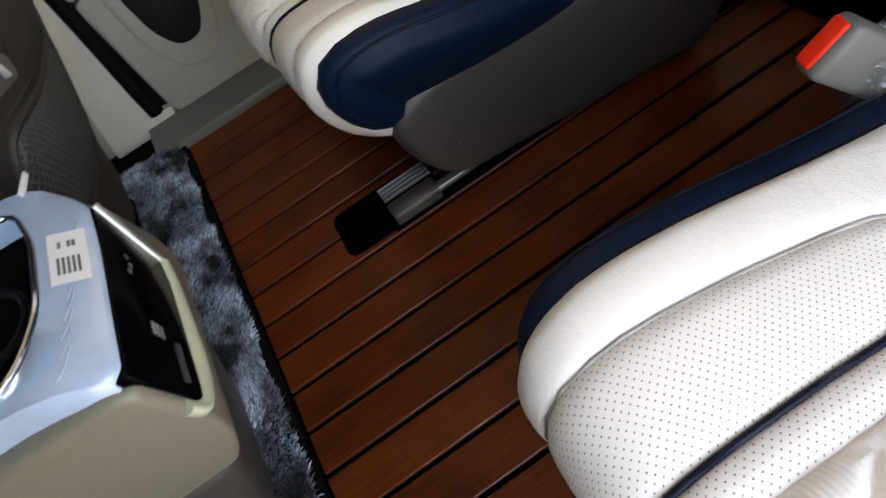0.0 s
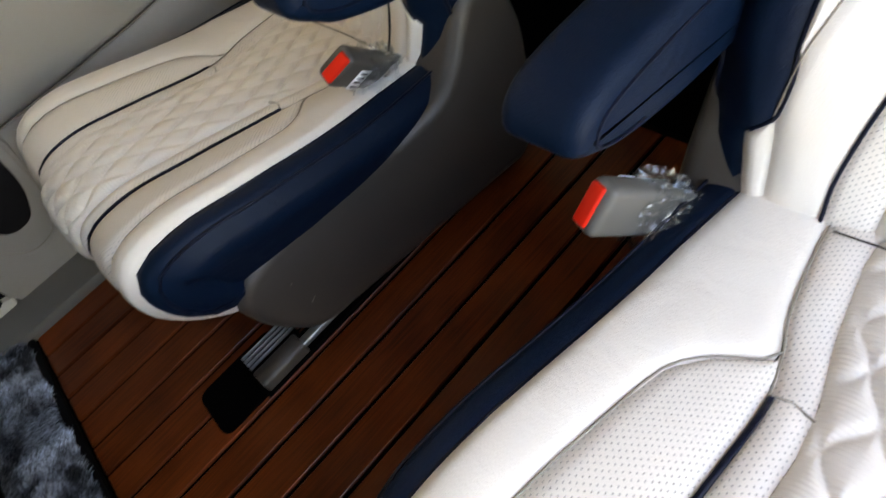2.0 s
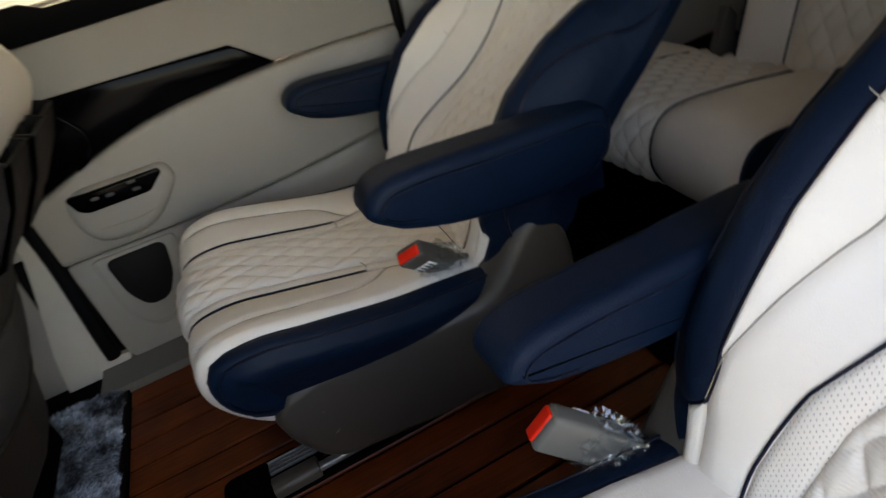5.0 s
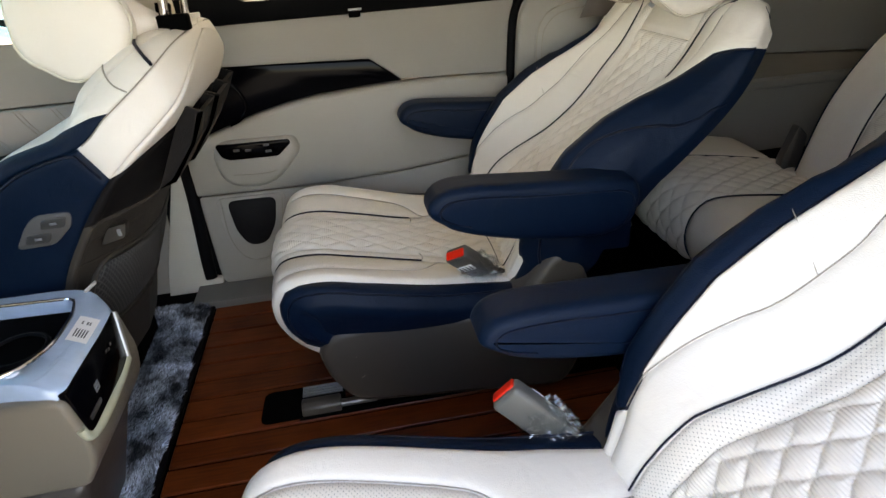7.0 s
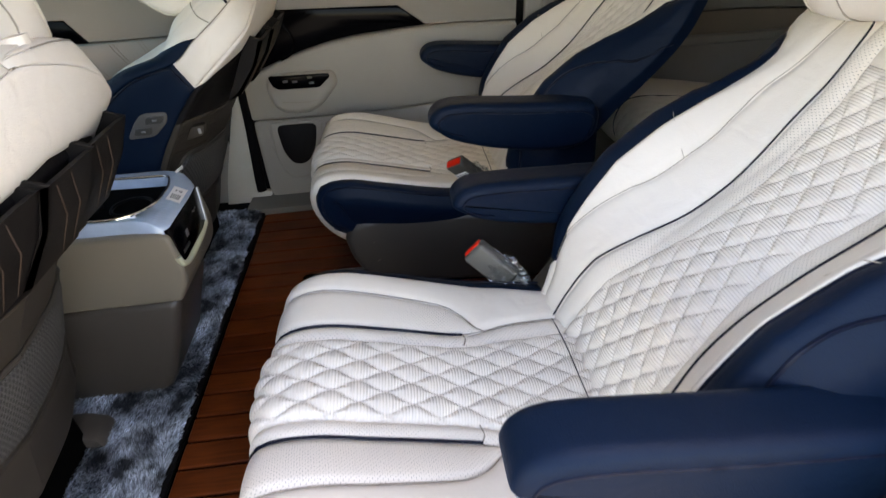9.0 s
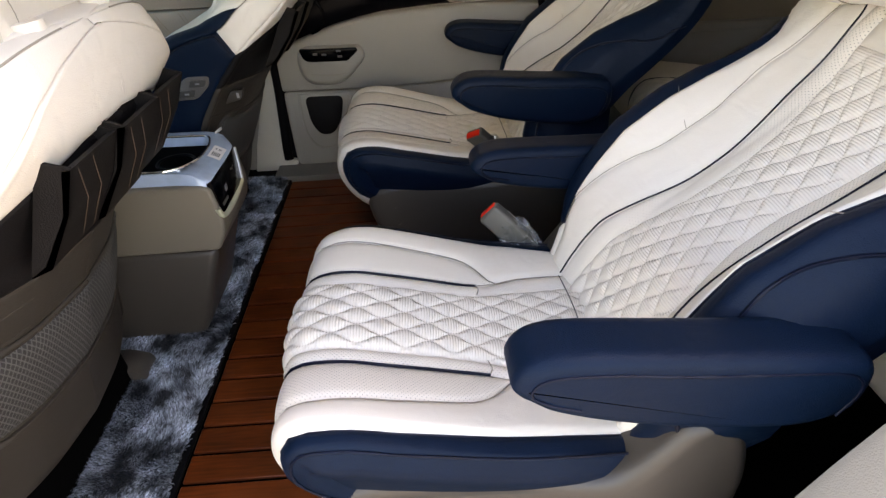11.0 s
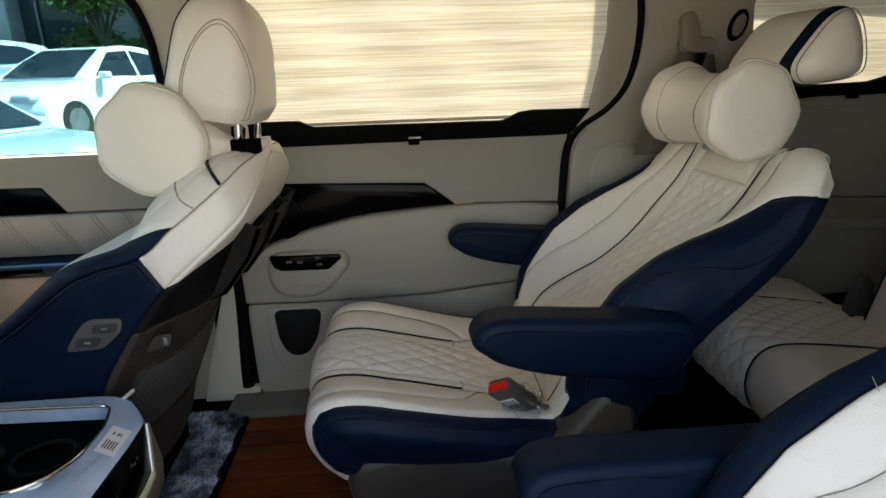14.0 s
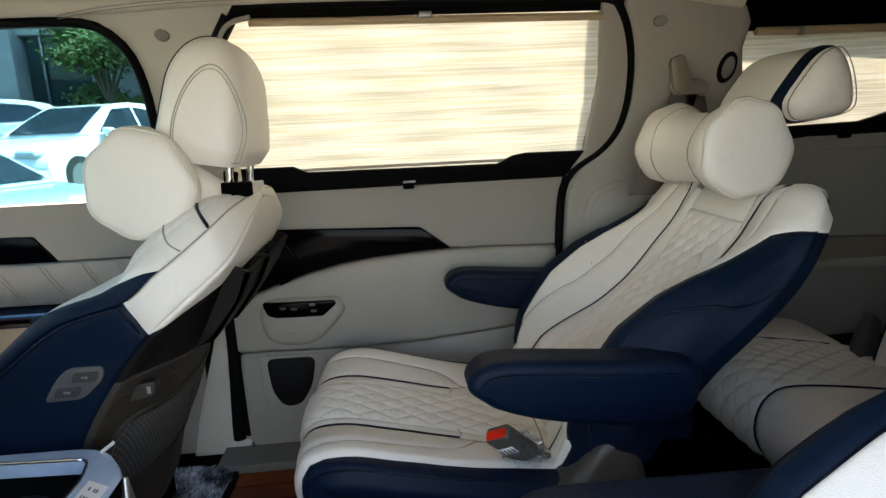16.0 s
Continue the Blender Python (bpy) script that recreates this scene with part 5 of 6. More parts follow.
def front_seat(cy, inner, dx, lean, label):
    """Seen from behind and the side; local y = 0 is the seat's middle and inner tells which way the console lies."""
    t = thing("front_seat", label, "car seat", "front seats", at=(dx, cy, 0))
    t.rotation_euler = (0, lean, 0)
    w = 0.27
    # rear: brown shell, dark leather panel, cream top; front: cream with perforated head panel; sides: navy below, cream above
    border = lambda q: interp([6, 7, 8, 9, 10], [5.02, 5.9, 6.9, 7.7, 8.0], q)
    low = lambda q: interp([6, 7, 8, 10], [3.05, 3.15, 3.25, 3.2], q)
    patch_top = lambda q: interp([2.5, 3.0, 3.5, 4.0], [5.1, 5.5, 5.9, 6.2], q)
    rest_panel("rear_shell", brown, t, "brown plastic lower rear shell", 0, low, 6.0, 10, puff=0.001)
    rest_panel("rear_panel", brown_dark, t, "dark brown leather rear panel", low, border, 6.0, 10, puff=0.004)
    rest_panel("rear_top", cream, t, "cream leather behind the head", border, 11, 6.0, 10, puff=0.003)
    rest_panel("front_panel", cream, t, "cream leather front of the backrest", 0, 11, 0, 2.5, nf=70, puff=0.002)
    for k in (-1, 1):
        rest_panel("side_bolster", navy, t, "navy leather side bolster", 0, 5.0, 4.0, 6.0, (k,), puff=0.004)
        rest_panel("side_top", cream, t, "smooth cream leather side", 5.0, 11, 4.0, 6.0, (k,), puff=0.003)
        rest_panel("shoulder_patch", navy, t, "navy leather shoulder patch", 0, patch_top, 2.5, 4.0, (k,), puff=0.003)
        rest_panel("front_bolster", cream, t, "cream leather front bolster", patch_top, 11, 2.5, 4.0, (k,), puff=0.002)
        rest_line("stitching", [(1.0, 4.12), (3, 4.12), (4, 4.12), (4.8, 4.15), (4.9, 4.6), (4.9, 5.6)], 0.002, navy_pipe, t, k, lift=0.004, n=40)
        rest_line("stitching", [(5.1, 4.05), (7, 4.02), (9, 4.02), (10.4, 4.02)], 0.0012, seam_dark, t, k, lift=0.0005, n=40)
        rest_line("piping", [(8.55, 0.0), (8.5, 1.2), (8.35, 2.4), (8.2, 3.2), (8.0, 3.95)], 0.0032, navy_pipe, t, k, lift=0.003)
        rest_line("stitching", [(7.35, 0.0), (7.3, 1.2), (7.15, 2.4), (7.0, 3.2), (6.95, 3.95)], 0.0013, seam_dark, t, k, lift=0.0025)
        for b in (2.2, 2.65):
            rest_panel("shell_rib", brown, t, "", b, b + 0.10, 6.4, 9.0, (k,), nf=6, puff=0.006, lift=0.001)
    rest_panel("net_pocket", net, t, "dark net pocket", lambda q: interp([7.8, 8.3, 10], [1.25, 1.0, 0.95], q), lambda q: interp([7.8, 8.1, 10], [1.9, 2.08, 2.0], q), 7.8, 10, puff=0.010, lift=0.003)
    for k in (-1, 1):
        rest_line("net_frame", [(2.12, 10), (2.14, 9.0), (2.16, 8.2), (2.0, 7.78), (1.6, 7.68), (1.2, 7.76), (0.96, 8.2), (0.90, 9.0), (0.89, 10)], 0.0055, brown, t, k, lift=0.002, n=50)
    part("front_cushion", rbox((-0.42, 0, 0.27), (0.50, 0.50, 0.16), 0.05, 4), cream, t, "cream leather seat cushion")
    part("seat_base", rbox((-0.36, 0, 0.10), (0.46, 0.44, 0.19), 0.02), black_matt, t)
    for y in ((0.23,) if cy < 0 else ()):
        part("rail_foot", prism(rounded([(-0.21, 0.016), (-0.21, 0.060), (-0.15, 0.064), (-0.105, 0.046), (-0.095, 0.016)], 0.01), y - 0.035, y + 0.035, bevel=0.006), taupe, t, "dark taupe seat rail foot")
    for y in (-0.08, 0.08):
        part("post_collar", tube_bm([Vector((0.180, y, 0.770)), Vector((0.178, y, 0.800))], 0.017, 16), cream, t, "cream post collar")
    # hanging pouch with three open pockets
    for i in range(3):
        y0 = -0.185 + i * 0.124
        c = abs(y0 + 0.06)
        dxp = -0.02 * (c / 0.2) ** 2
        front = lambda z, d: interp([0.50, 0.64], [0.100, 0.172], z) + d + dxp + 0.017
        rim = [(front(0.64, 0.002), 0.680), (front(0.64, 0.035), 0.667), (front(0.58, 0.040), 0.615), (front(0.52, 0.022), 0.550), (front(0.50, 0.002), 0.540)]
        inner_rim = [(front(0.505, 0.001), 0.542), (front(0.52, 0.016), 0.555), (front(0.58, 0.034), 0.615), (front(0.63, 0.030), 0.666)]
        pouch = part("pouch", prism(rim[1:] + inner_rim, y0, y0 + 0.12, bevel=0), pouch_leather, t, "dark leather pouch with copper stitching")
        for e in (y0, y0 + 0.114):
            part("pouch_gusset", prism(rim, e, e + 0.006, bevel=0), pouch_leather, pouch)
        for j in range(2):
            tube("thread", [(front(0.63, 0.0365), y0 + 0.02 + j * 0.035, 0.660), (front(0.58, 0.0415), y0 + 0.045 + j * 0.035, 0.615), (front(0.52, 0.024), y0 + 0.075 + j * 0.03, 0.553)], 0.0007, copper_thread, pouch, sides=5)
    # control plate on the console side
    y = inner * (w + 0.004)
    plate_poly = rounded([(-0.10, 0.498), (-0.075, 0.535), (-0.055, 0.553), (0.0, 0.553), (-0.005, 0.53), (-0.04, 0.50)], 0.012)
    ctrl = part("control_plate", prism(plate_poly, y - 0.004, y + 0.004, bevel=0.002), switch_grey, t, "warm grey switch plate")
    for c in ((-0.030, 0.537), (-0.060, 0.514)):
        q = rounded([(c[0] - 0.022, c[1] - 0.008), (c[0] + 0.016, c[1] - 0.008), (c[0] + 0.022, c[1] + 0.008), (c[0] - 0.016, c[1] + 0.008)], 0.005)
        part("button", prism(q, y + inner * 0.002, y + inner * 0.007, bevel=0.001), switch_dark, ctrl, "dark rocker button")
        part("icon", rbox((c[0], y + inner * 0.0074, c[1]), (0.010, 0.0006, 0.004), 0), white_icon, ctrl)
    sy = inner * 0.235
    usb = part("socket_plate", prism(rounded([(0.012, 0.474), (0.054, 0.484), (0.060, 0.508), (0.030, 0.504)], 0.006), sy - 0.012, sy + 0.010, bevel=0.003), brown, t, "brown socket plate")
    part("socket", rbox((0.047, sy + inner * 0.011, 0.494), (0.007, 0.003, 0.013), 0.001), steel, usb)
    return t


front_seat(0.505, -1, 0.0, 0.0, "cream and navy front seat with brown rear shell")
front_seat(-0.40, 1, -0.053, -0.07, "cream and navy front seat with brown shell and dark pouches")


def front_head(cy, dx, dz, label):
    t = thing("headrest", label, "headrest", "front headrests", at=(0.135 + dx, cy, 0.960 + dz))
    t.rotation_euler = (0, radians(10), 0)

    def half(a):
        w = max(0.0, 1 - max(0.0, (a - 0.1) / 0.9) ** 2.4) ** 0.5 * min(1.0, 0.80 + (a + 1) * 0.8)
        return lerp(0.090, 0.062, (a + 1) / 2) * max(0.12, w), lerp(0.137, 0.120, (a + 1) / 2) * max(0.25, w ** 0.6)
    rings = []
    for k in range(33):
        a = math.sin((k / 32 - 0.5) * math.pi)
        rx, ry = half(a)
        rings.append(ellipse_ring((0, 0, a * 0.112), (1, 0, 0), (0, 1, 0), rx, ry, 40, power=4.0))
    part("pad", loft(rings), cream, t, sharp=80)
    for k in (-1, 1):
        for grow, r in ((1.0, 0.0014), (0.93, 0.0010)):
            pts = []
            for j in range(49):
                an = math.radians(-50 + 280 * j / 48)
                z = max(-0.104, 0.098 * math.sin(an) * grow - 0.040)
                x = 0.018 + 0.057 * math.cos(an) * grow * (1 - 0.22 * math.sin(an))
                rx, ry = half(z / 0.112)
                y = ry * max(0.0, 1 - min(1.0, abs(x) / rx) ** 4) ** 0.25
                pts.append((x, k * (y + 0.0006), z))
            tube("stitching", pts, r, seam_pale, t, sides=5)
        arch = []
        for j in range(41):
            z = 0.112 * math.sin(math.pi * (j / 40 - 0.5))
            rx, ry = half(z / 0.112)
            arch.append((-rx * 0.93, k * ry * 0.70, z))
        tube("piping", arch, 0.0032, navy_pipe, t, sides=6)
    for y in (-0.08, 0.08):
        tube("post", [(0.045, y, -0.10), (0.049, y, -0.15 - dz), (0.045, y, -0.20 - dz)], 0.0075, chrome, t, "chrome headrest post", sides=12)
        part("strap", rbox((-0.012, y * 0.9, -0.150 - dz * 0.6), (0.070, 0.030, 0.026), 0.004), black_matt, t, "black elastic pillow strap")
    return t


front_head(0.505, 0.012, 0.0, "tall cream leather headrest with oval stitching")
front_head(-0.40, -0.112, 0.062, "tall cream leather headrest with oval stitching")
far_pillow = dumbbell("neck_pillow", "cream leather bone-shaped neck pillow strapped to front seat", (0.045, 0.50, 0.82), 0.092, 0.165)
dumbbell("neck_pillow", "cream leather bone-shaped neck pillow strapped to front seat", (-0.035, -0.37, 0.815), 0.098, 0.165)

rings = []
for j in range(9):
    a = j / 8
    r = lerp(0.072, 0.015, a ** 0.85)
    rings.append([(0.030 + 0.085 * a, -0.105 + 0.02 * a + math.cos(an) * lerp(0.050, 0.020, a), -0.006 - 0.012 * a + math.sin(an) * r * (1 + 0.07 * math.sin(4 * an + 3 * a))) for an in [2 * math.pi * q / 32 for q in range(32)]])
part("gather", loft(rings), cream, far_pillow, "gathered rear corner of the pillow", sharp=80)
part("strap", rbox((0.135, -0.085, -0.020), (0.060, 0.026, 0.026), 0.003), black_matt, far_pillow, "black elastic strap")

# console between the front seats
con = thing("centre_console", "cream and brown rear console with cup holder and protective film", "console")
def block(name, low, high, mat, parent, label="", bevel=0.003):
    """Four corners below and four above, joined into a solid with softened edges."""
    bm = bmesh.new()
    lo, hi = [bm.verts.new(p) for p in low], [bm.verts.new(p) for p in high]
    bm.faces.new(lo)
    bm.faces.new(hi[::-1])
    for i in range(4):
        bm.faces.new((lo[i], lo[(i + 1) % 4], hi[(i + 1) % 4], hi[i]))
    bmesh.ops.recalc_face_normals(bm, faces=bm.faces)
    if bevel:
        bmesh.ops.bevel(bm, geom=bm.edges[:], offset=bevel, segments=2, affect="EDGES", profile=0.5)
    return part(name, bm, mat, parent, label)


def rim_z(x):
    """The filmed rim falls away towards the climate panel."""
    return interp([-0.3, -0.01, 0.015, 0.045], [0.432, 0.431, 0.427, 0.411], x)


body = prism(rounded([(-0.55, 0.245), (-0.55, 0.405), (0.028, 0.405), (0.043, 0.398), (0.053, 0.330), (0.048, 0.288), (0.028, 0.250)], 0.012), -0.062, 0.166, bevel=0.022, seg=4)
part("body", body, shaded_console_beige, con, "beige console body")
part("lower_body", prism([(-0.55, 0.0), (-0.55, 0.25), (0.022, 0.25), (-0.040, 0.06), (-0.075, 0.0)], -0.056, 0.156, bevel=0.02, seg=3), taupe, con, "brown console foot")
part("body_side", prism(rounded([(-0.55, 0.10), (-0.01, 0.10), (-0.012, 0.165), (-0.05, 0.190), (-0.55, 0.190)], 0.012), 0.24, 0.398, "z", bevel=0.008), shaded_console_beige, con)
# rim: a ring of film round the open well, sloping outwards
outer = rounded([(-0.30, -0.042), (-0.03, -0.044), (0.020, -0.054), (0.044, -0.056), (0.0455, 0.09), (0.043, 0.150), (0.010, 0.186), (-0.035, 0.200), (-0.30, 0.200)], 0.018, 6)
inner_well = rounded([(-0.27, -0.030), (-0.05, -0.034), (-0.014, -0.010), (0.002, 0.035), (0.002, 0.115), (-0.012, 0.165), (-0.27, 0.178)], 0.018, 6)


def around(poly, n):
    q = [Vector(p) for p in poly + poly[:1]]
    length = [0.0]
    for a, b in zip(q, q[1:]):
        length.append(length[-1] + (b - a).length)
    return [Vector([interp(length, [v[j] for v in q], length[-1] * k / n) for j in range(2)]) for k in range(n)]


inner_pts = around(inner_well, 90)
outer_pts = [min(around(outer, 360), key=lambda q, a=a, p=p: abs(math.atan2((q - Vector((-0.13, 0.07))).y, (q - Vector((-0.13, 0.07))).x) - a)) for p in inner_pts for a in [math.atan2((p - Vector((-0.13, 0.07))).y, (p - Vector((-0.13, 0.07))).x)]]
bm = bmesh.new()
loops = []
for z0, share in ((-0.030, 1.0), (-0.004, 1.0), (0.0, 0.93), (0.0, 0.5), (0.0, 0.06), (-0.003, 0.0), (-0.045, 0.0)):
    loops.append([bm.verts.new((*(p.lerp(q, share)), rim_z(p.lerp(q, share).x) + z0)) for p, q in zip(inner_pts, outer_pts)])
for a, b in zip(loops, loops[1:]):
    for i in range(90):
        bm.faces.new((a[i], a[(i + 1) % 90], b[(i + 1) % 90], b[i]))
part("tray_top", bm, film_blue, con, "console rim under pale blue film", sharp=50)
part("well_rim", tube_bm([(p.x, p.y, rim_z(p.x) + 0.0005) for p in inner_pts + inner_pts[:1]], 0.0026, 8), chrome, con, "bright cup holder rim")
part("cup_well", prism([tuple(p) for p in around(inner_well, 60)], 0.405, 0.4075, "z", bevel=0.0), black_matt, con, "black cup holder well")
for c in (-0.17, -0.065):
    cup = part("cup_ring", tube_bm([(c + 0.040 * math.cos(a), 0.07 + 0.040 * math.sin(a), 0.409) for a in [2 * math.pi * k / 28 for k in range(29)]], 0.004, 6), rubber, con)


def on_rim(name, x0, x1, y0, y1, lift, mat, label=""):
    """A thin sheet lying on the sloping rim."""
    me = bpy.data.meshes.new(name)
    vs = [(lerp(x0, x1, i / 4), y, rim_z(lerp(x0, x1, i / 4)) + lift) for i in range(5) for y in (y0, y1)]
    me.from_pydata(vs, [], [(2 * i, 2 * i + 2, 2 * i + 3, 2 * i + 1) for i in range(4)])
    return finish(name, me, mat, con, label)


on_rim("label_sheet", 0.014, 0.0385, 0.050, 0.112, 0.0008, paper, "white printed sticker")
for i in range(4):
    for j in range(4):
        if (i * 3 + j * 5 + i * j) % 3:
            on_rim("label_mark", 0.0205 + i * 0.003, 0.0228 + i * 0.003, 0.088 + j * 0.004, 0.0915 + j * 0.004, 0.0013, ink)
for i in range(5):
    on_rim("label_bar", 0.0190 + i * 0.0032, 0.0208 + i * 0.0032, 0.060, 0.080, 0.0013, ink)
for i in range(9):
    a = (i * 37) % 9 / 9
    pts = [(0.010 + 0.024 * a, -0.04 + i * 0.017), (0.016 + 0.018 * a, -0.030 + i * 0.018), (0.020 + 0.018 * a, -0.012 + i * 0.017)]
    part("film_crease", tube_bm([(x, y, rim_z(x)) for x, y in pts], 0.0007, 5), film_blue, con)
part("film_tab", prism([(-0.004, 0.182), (0.002, 0.212), (0.005, 0.211), (-0.001, 0.181)], 0.428, 0.434, "z", bevel=0.001), paper, con, "loose corner of protective film")
# climate panel: narrower below, framed by metal along the foot and the far side
panel_face = block("control_panel", [(0.030, -0.052, 0.335), (0.0555, -0.050, 0.335), (0.0555, 0.116, 0.335), (0.030, 0.118, 0.335)], [(0.030, -0.053, 0.409), (0.0460, -0.053, 0.409), (0.0450, 0.143, 0.409), (0.030, 0.143, 0.409)], gloss_black, con, "gloss black climate panel", 0.002)
part("panel_key", rbox((0.0530, -0.018, 0.350), (0.003, 0.040, 0.008), 0.001, rot=Matrix.Rotation(radians(8), 4, "Y")), switch_dark, panel_face)
for i in range(9):
    part("key_mark", rbox((0.0515, 0.004 + (i % 3) * 0.005, 0.374 - 0.005 * (i // 3)), (0.0010, 0.0034, 0.0034), 0), white_icon, panel_face)
for i in range(3):
    part("key_mark", rbox((0.0500, 0.070 + i * 0.009, 0.385 - 0.003 * (i % 2)), (0.0010, 0.004, 0.004), 0), switch_grey, panel_face)
tube("panel_frame", smooth_path([(0.047, -0.058, 0.352), (0.0505, -0.055, 0.337), (0.0525, -0.035, 0.330), (0.0530, 0.0, 0.3275), (0.0525, 0.07, 0.330), (0.0515, 0.116, 0.337)], 40), 0.0085, satin, con, "champagne metal strip", sides=14, flat=0.72)
tube("panel_frame", smooth_path([(0.0510, 0.119, 0.338), (0.0480, 0.130, 0.365), (0.0420, 0.148, 0.405)], 16), 0.0080, satin_silver, con, "bright metal strip", sides=14, flat=0.72)

# rug
rug = thing("rug", "grey-blue long-pile rug strip behind the front seats", "rug")
part("backing", prism(rounded([(-0.295, -0.72), (-0.016, -0.72), (-0.016, 0.80), (-0.18, 0.82), (-0.20, 0.2), (-0.28, -0.2)], 0.01), -0.002, 0.012, "z", bevel=0.002), material("rug_backing", (0.05, 0.06, 0.08), 0.95), rug)
part("edging", prism([(-0.018, -0.72), (0.0, -0.72), (0.0, 0.81), (-0.018, 0.81)], -0.002, 0.008, "z", bevel=0.002), rubber, rug, "black bound edge")

def pile_material():
    """Each tuft takes its own grey-blue, in brushed light and dark patches."""
    m = material("rug_pile", (0.245, 0.270, 0.305), 0.85, mottle=0.90, mottle_size=19, spec=0.3)
    nt = m.node_tree
    b = nt.nodes["Principled BSDF"]
    old = b.inputs["Base Color"].links[0].from_socket
    geo = nt.nodes.new("ShaderNodeNewGeometry")
    patches = nt.nodes["Map Range"]
    patches.inputs[1].default_value, patches.inputs[2].default_value = 0.37, 0.63
    rng = nt.nodes.new("ShaderNodeMapRange")
    rng.inputs[3].default_value, rng.inputs[4].default_value = 0.25, 1.9
    nt.links.new(geo.outputs["Random Per Island"], rng.inputs[0])
    mul = nt.nodes.new("ShaderNodeVectorMath")
    mul.operation = "SCALE"
    nt.links.new(old, mul.inputs[0])
    nt.links.new(rng.outputs[0], mul.inputs["Scale"])
    nt.links.new(mul.outputs[0], b.inputs["Base Color"])
    return m


def rug_pile():
    rnd = random.Random(4)
    verts, faces = [], []
    for _ in range(100000):
        x, y = rnd.uniform(-0.285, -0.012), rnd.uniform(-0.72, 0.81)
        if y > 0 and x < -0.228:
            continue
        n = noise.noise((x * 8, y * 8, 0)) * 4
        a = n + rnd.uniform(-0.7, 0.7)
        h = 0.006 + 0.011 * rnd.random()
        d = 0.010 * rnd.random() + 0.006
        w = 0.0010
        px, py = math.cos(a + 1.57) * w, math.sin(a + 1.57) * w
        i = len(verts)
        verts += [(x - px, y - py, 0.010), (x + px, y + py, 0.010), (x + math.cos(a) * d * 0.6 + px, y + math.sin(a) * d * 0.6 + py, 0.010 + h * 0.8), (x + math.cos(a) * d, y + math.sin(a) * d, 0.010 + h)]
        faces.append((i, i + 1, i + 2))
        faces.append((i, i + 2, i + 3))
    me = bpy.data.meshes.new("pile")
    me.from_pydata(verts, [], faces)
    ob = finish("shag", me, pile_material(), rug, "grey-blue shaggy pile")
    ob["kind"] = "stuff"


rug_pile()

# ---------------------------------------------------------------- outside
concrete = material("worn_asphalt", (0.10, 0.098, 0.094), 0.9, grain=0.6, grain_size=60, mottle=0.2, mottle_size=1.5)
ground = thing("ground", "worn grey asphalt of a sunlit parking yard", "ground", kind="structure")
SLOPE = 0.11


def ground_z(y):
    """Level beside the vehicle, then climbing away from its closed side."""
    return -0.5 + SLOPE * max(0.0, min(y, 40.0) - 5.0)


bm = bmesh.new()
ys = [-400, -20, 5, 40, 400]
row = [[bm.verts.new((x, y, ground_z(y))) for x in (-400, 400)] for y in ys]
for i in range(4):
    bm.faces.new((row[i][0], row[i][1], row[i + 1][1], row[i + 1][0]))
part("sheet", bm, concrete, ground)
part("parking_line", prism([(-12.5, 26.0), (-8.0, 27.3), (-8.0, 27.45), (-12.5, 26.15)], 0, 0.004, "z", bevel=0), paper, ground, "white parking line")
for v in ground.children[-1].data.vertices:
    v.co[2] += ground_z(v.co[1]) + 0.004

car_glass = material("dark_car_glass", (0.03, 0.055, 0.08), 0.05, coat=0.8, mottle=0.1)
tyre_mat = material("tyre_rubber", (0.02, 0.02, 0.02), 0.8)
alloy = material("alloy_rim", (0.55, 0.56, 0.58), 0.3, metal=0.9)
lamp_glass = material("headlamp_glass", (0.5, 0.52, 0.54), 0.1, coat=0.6)


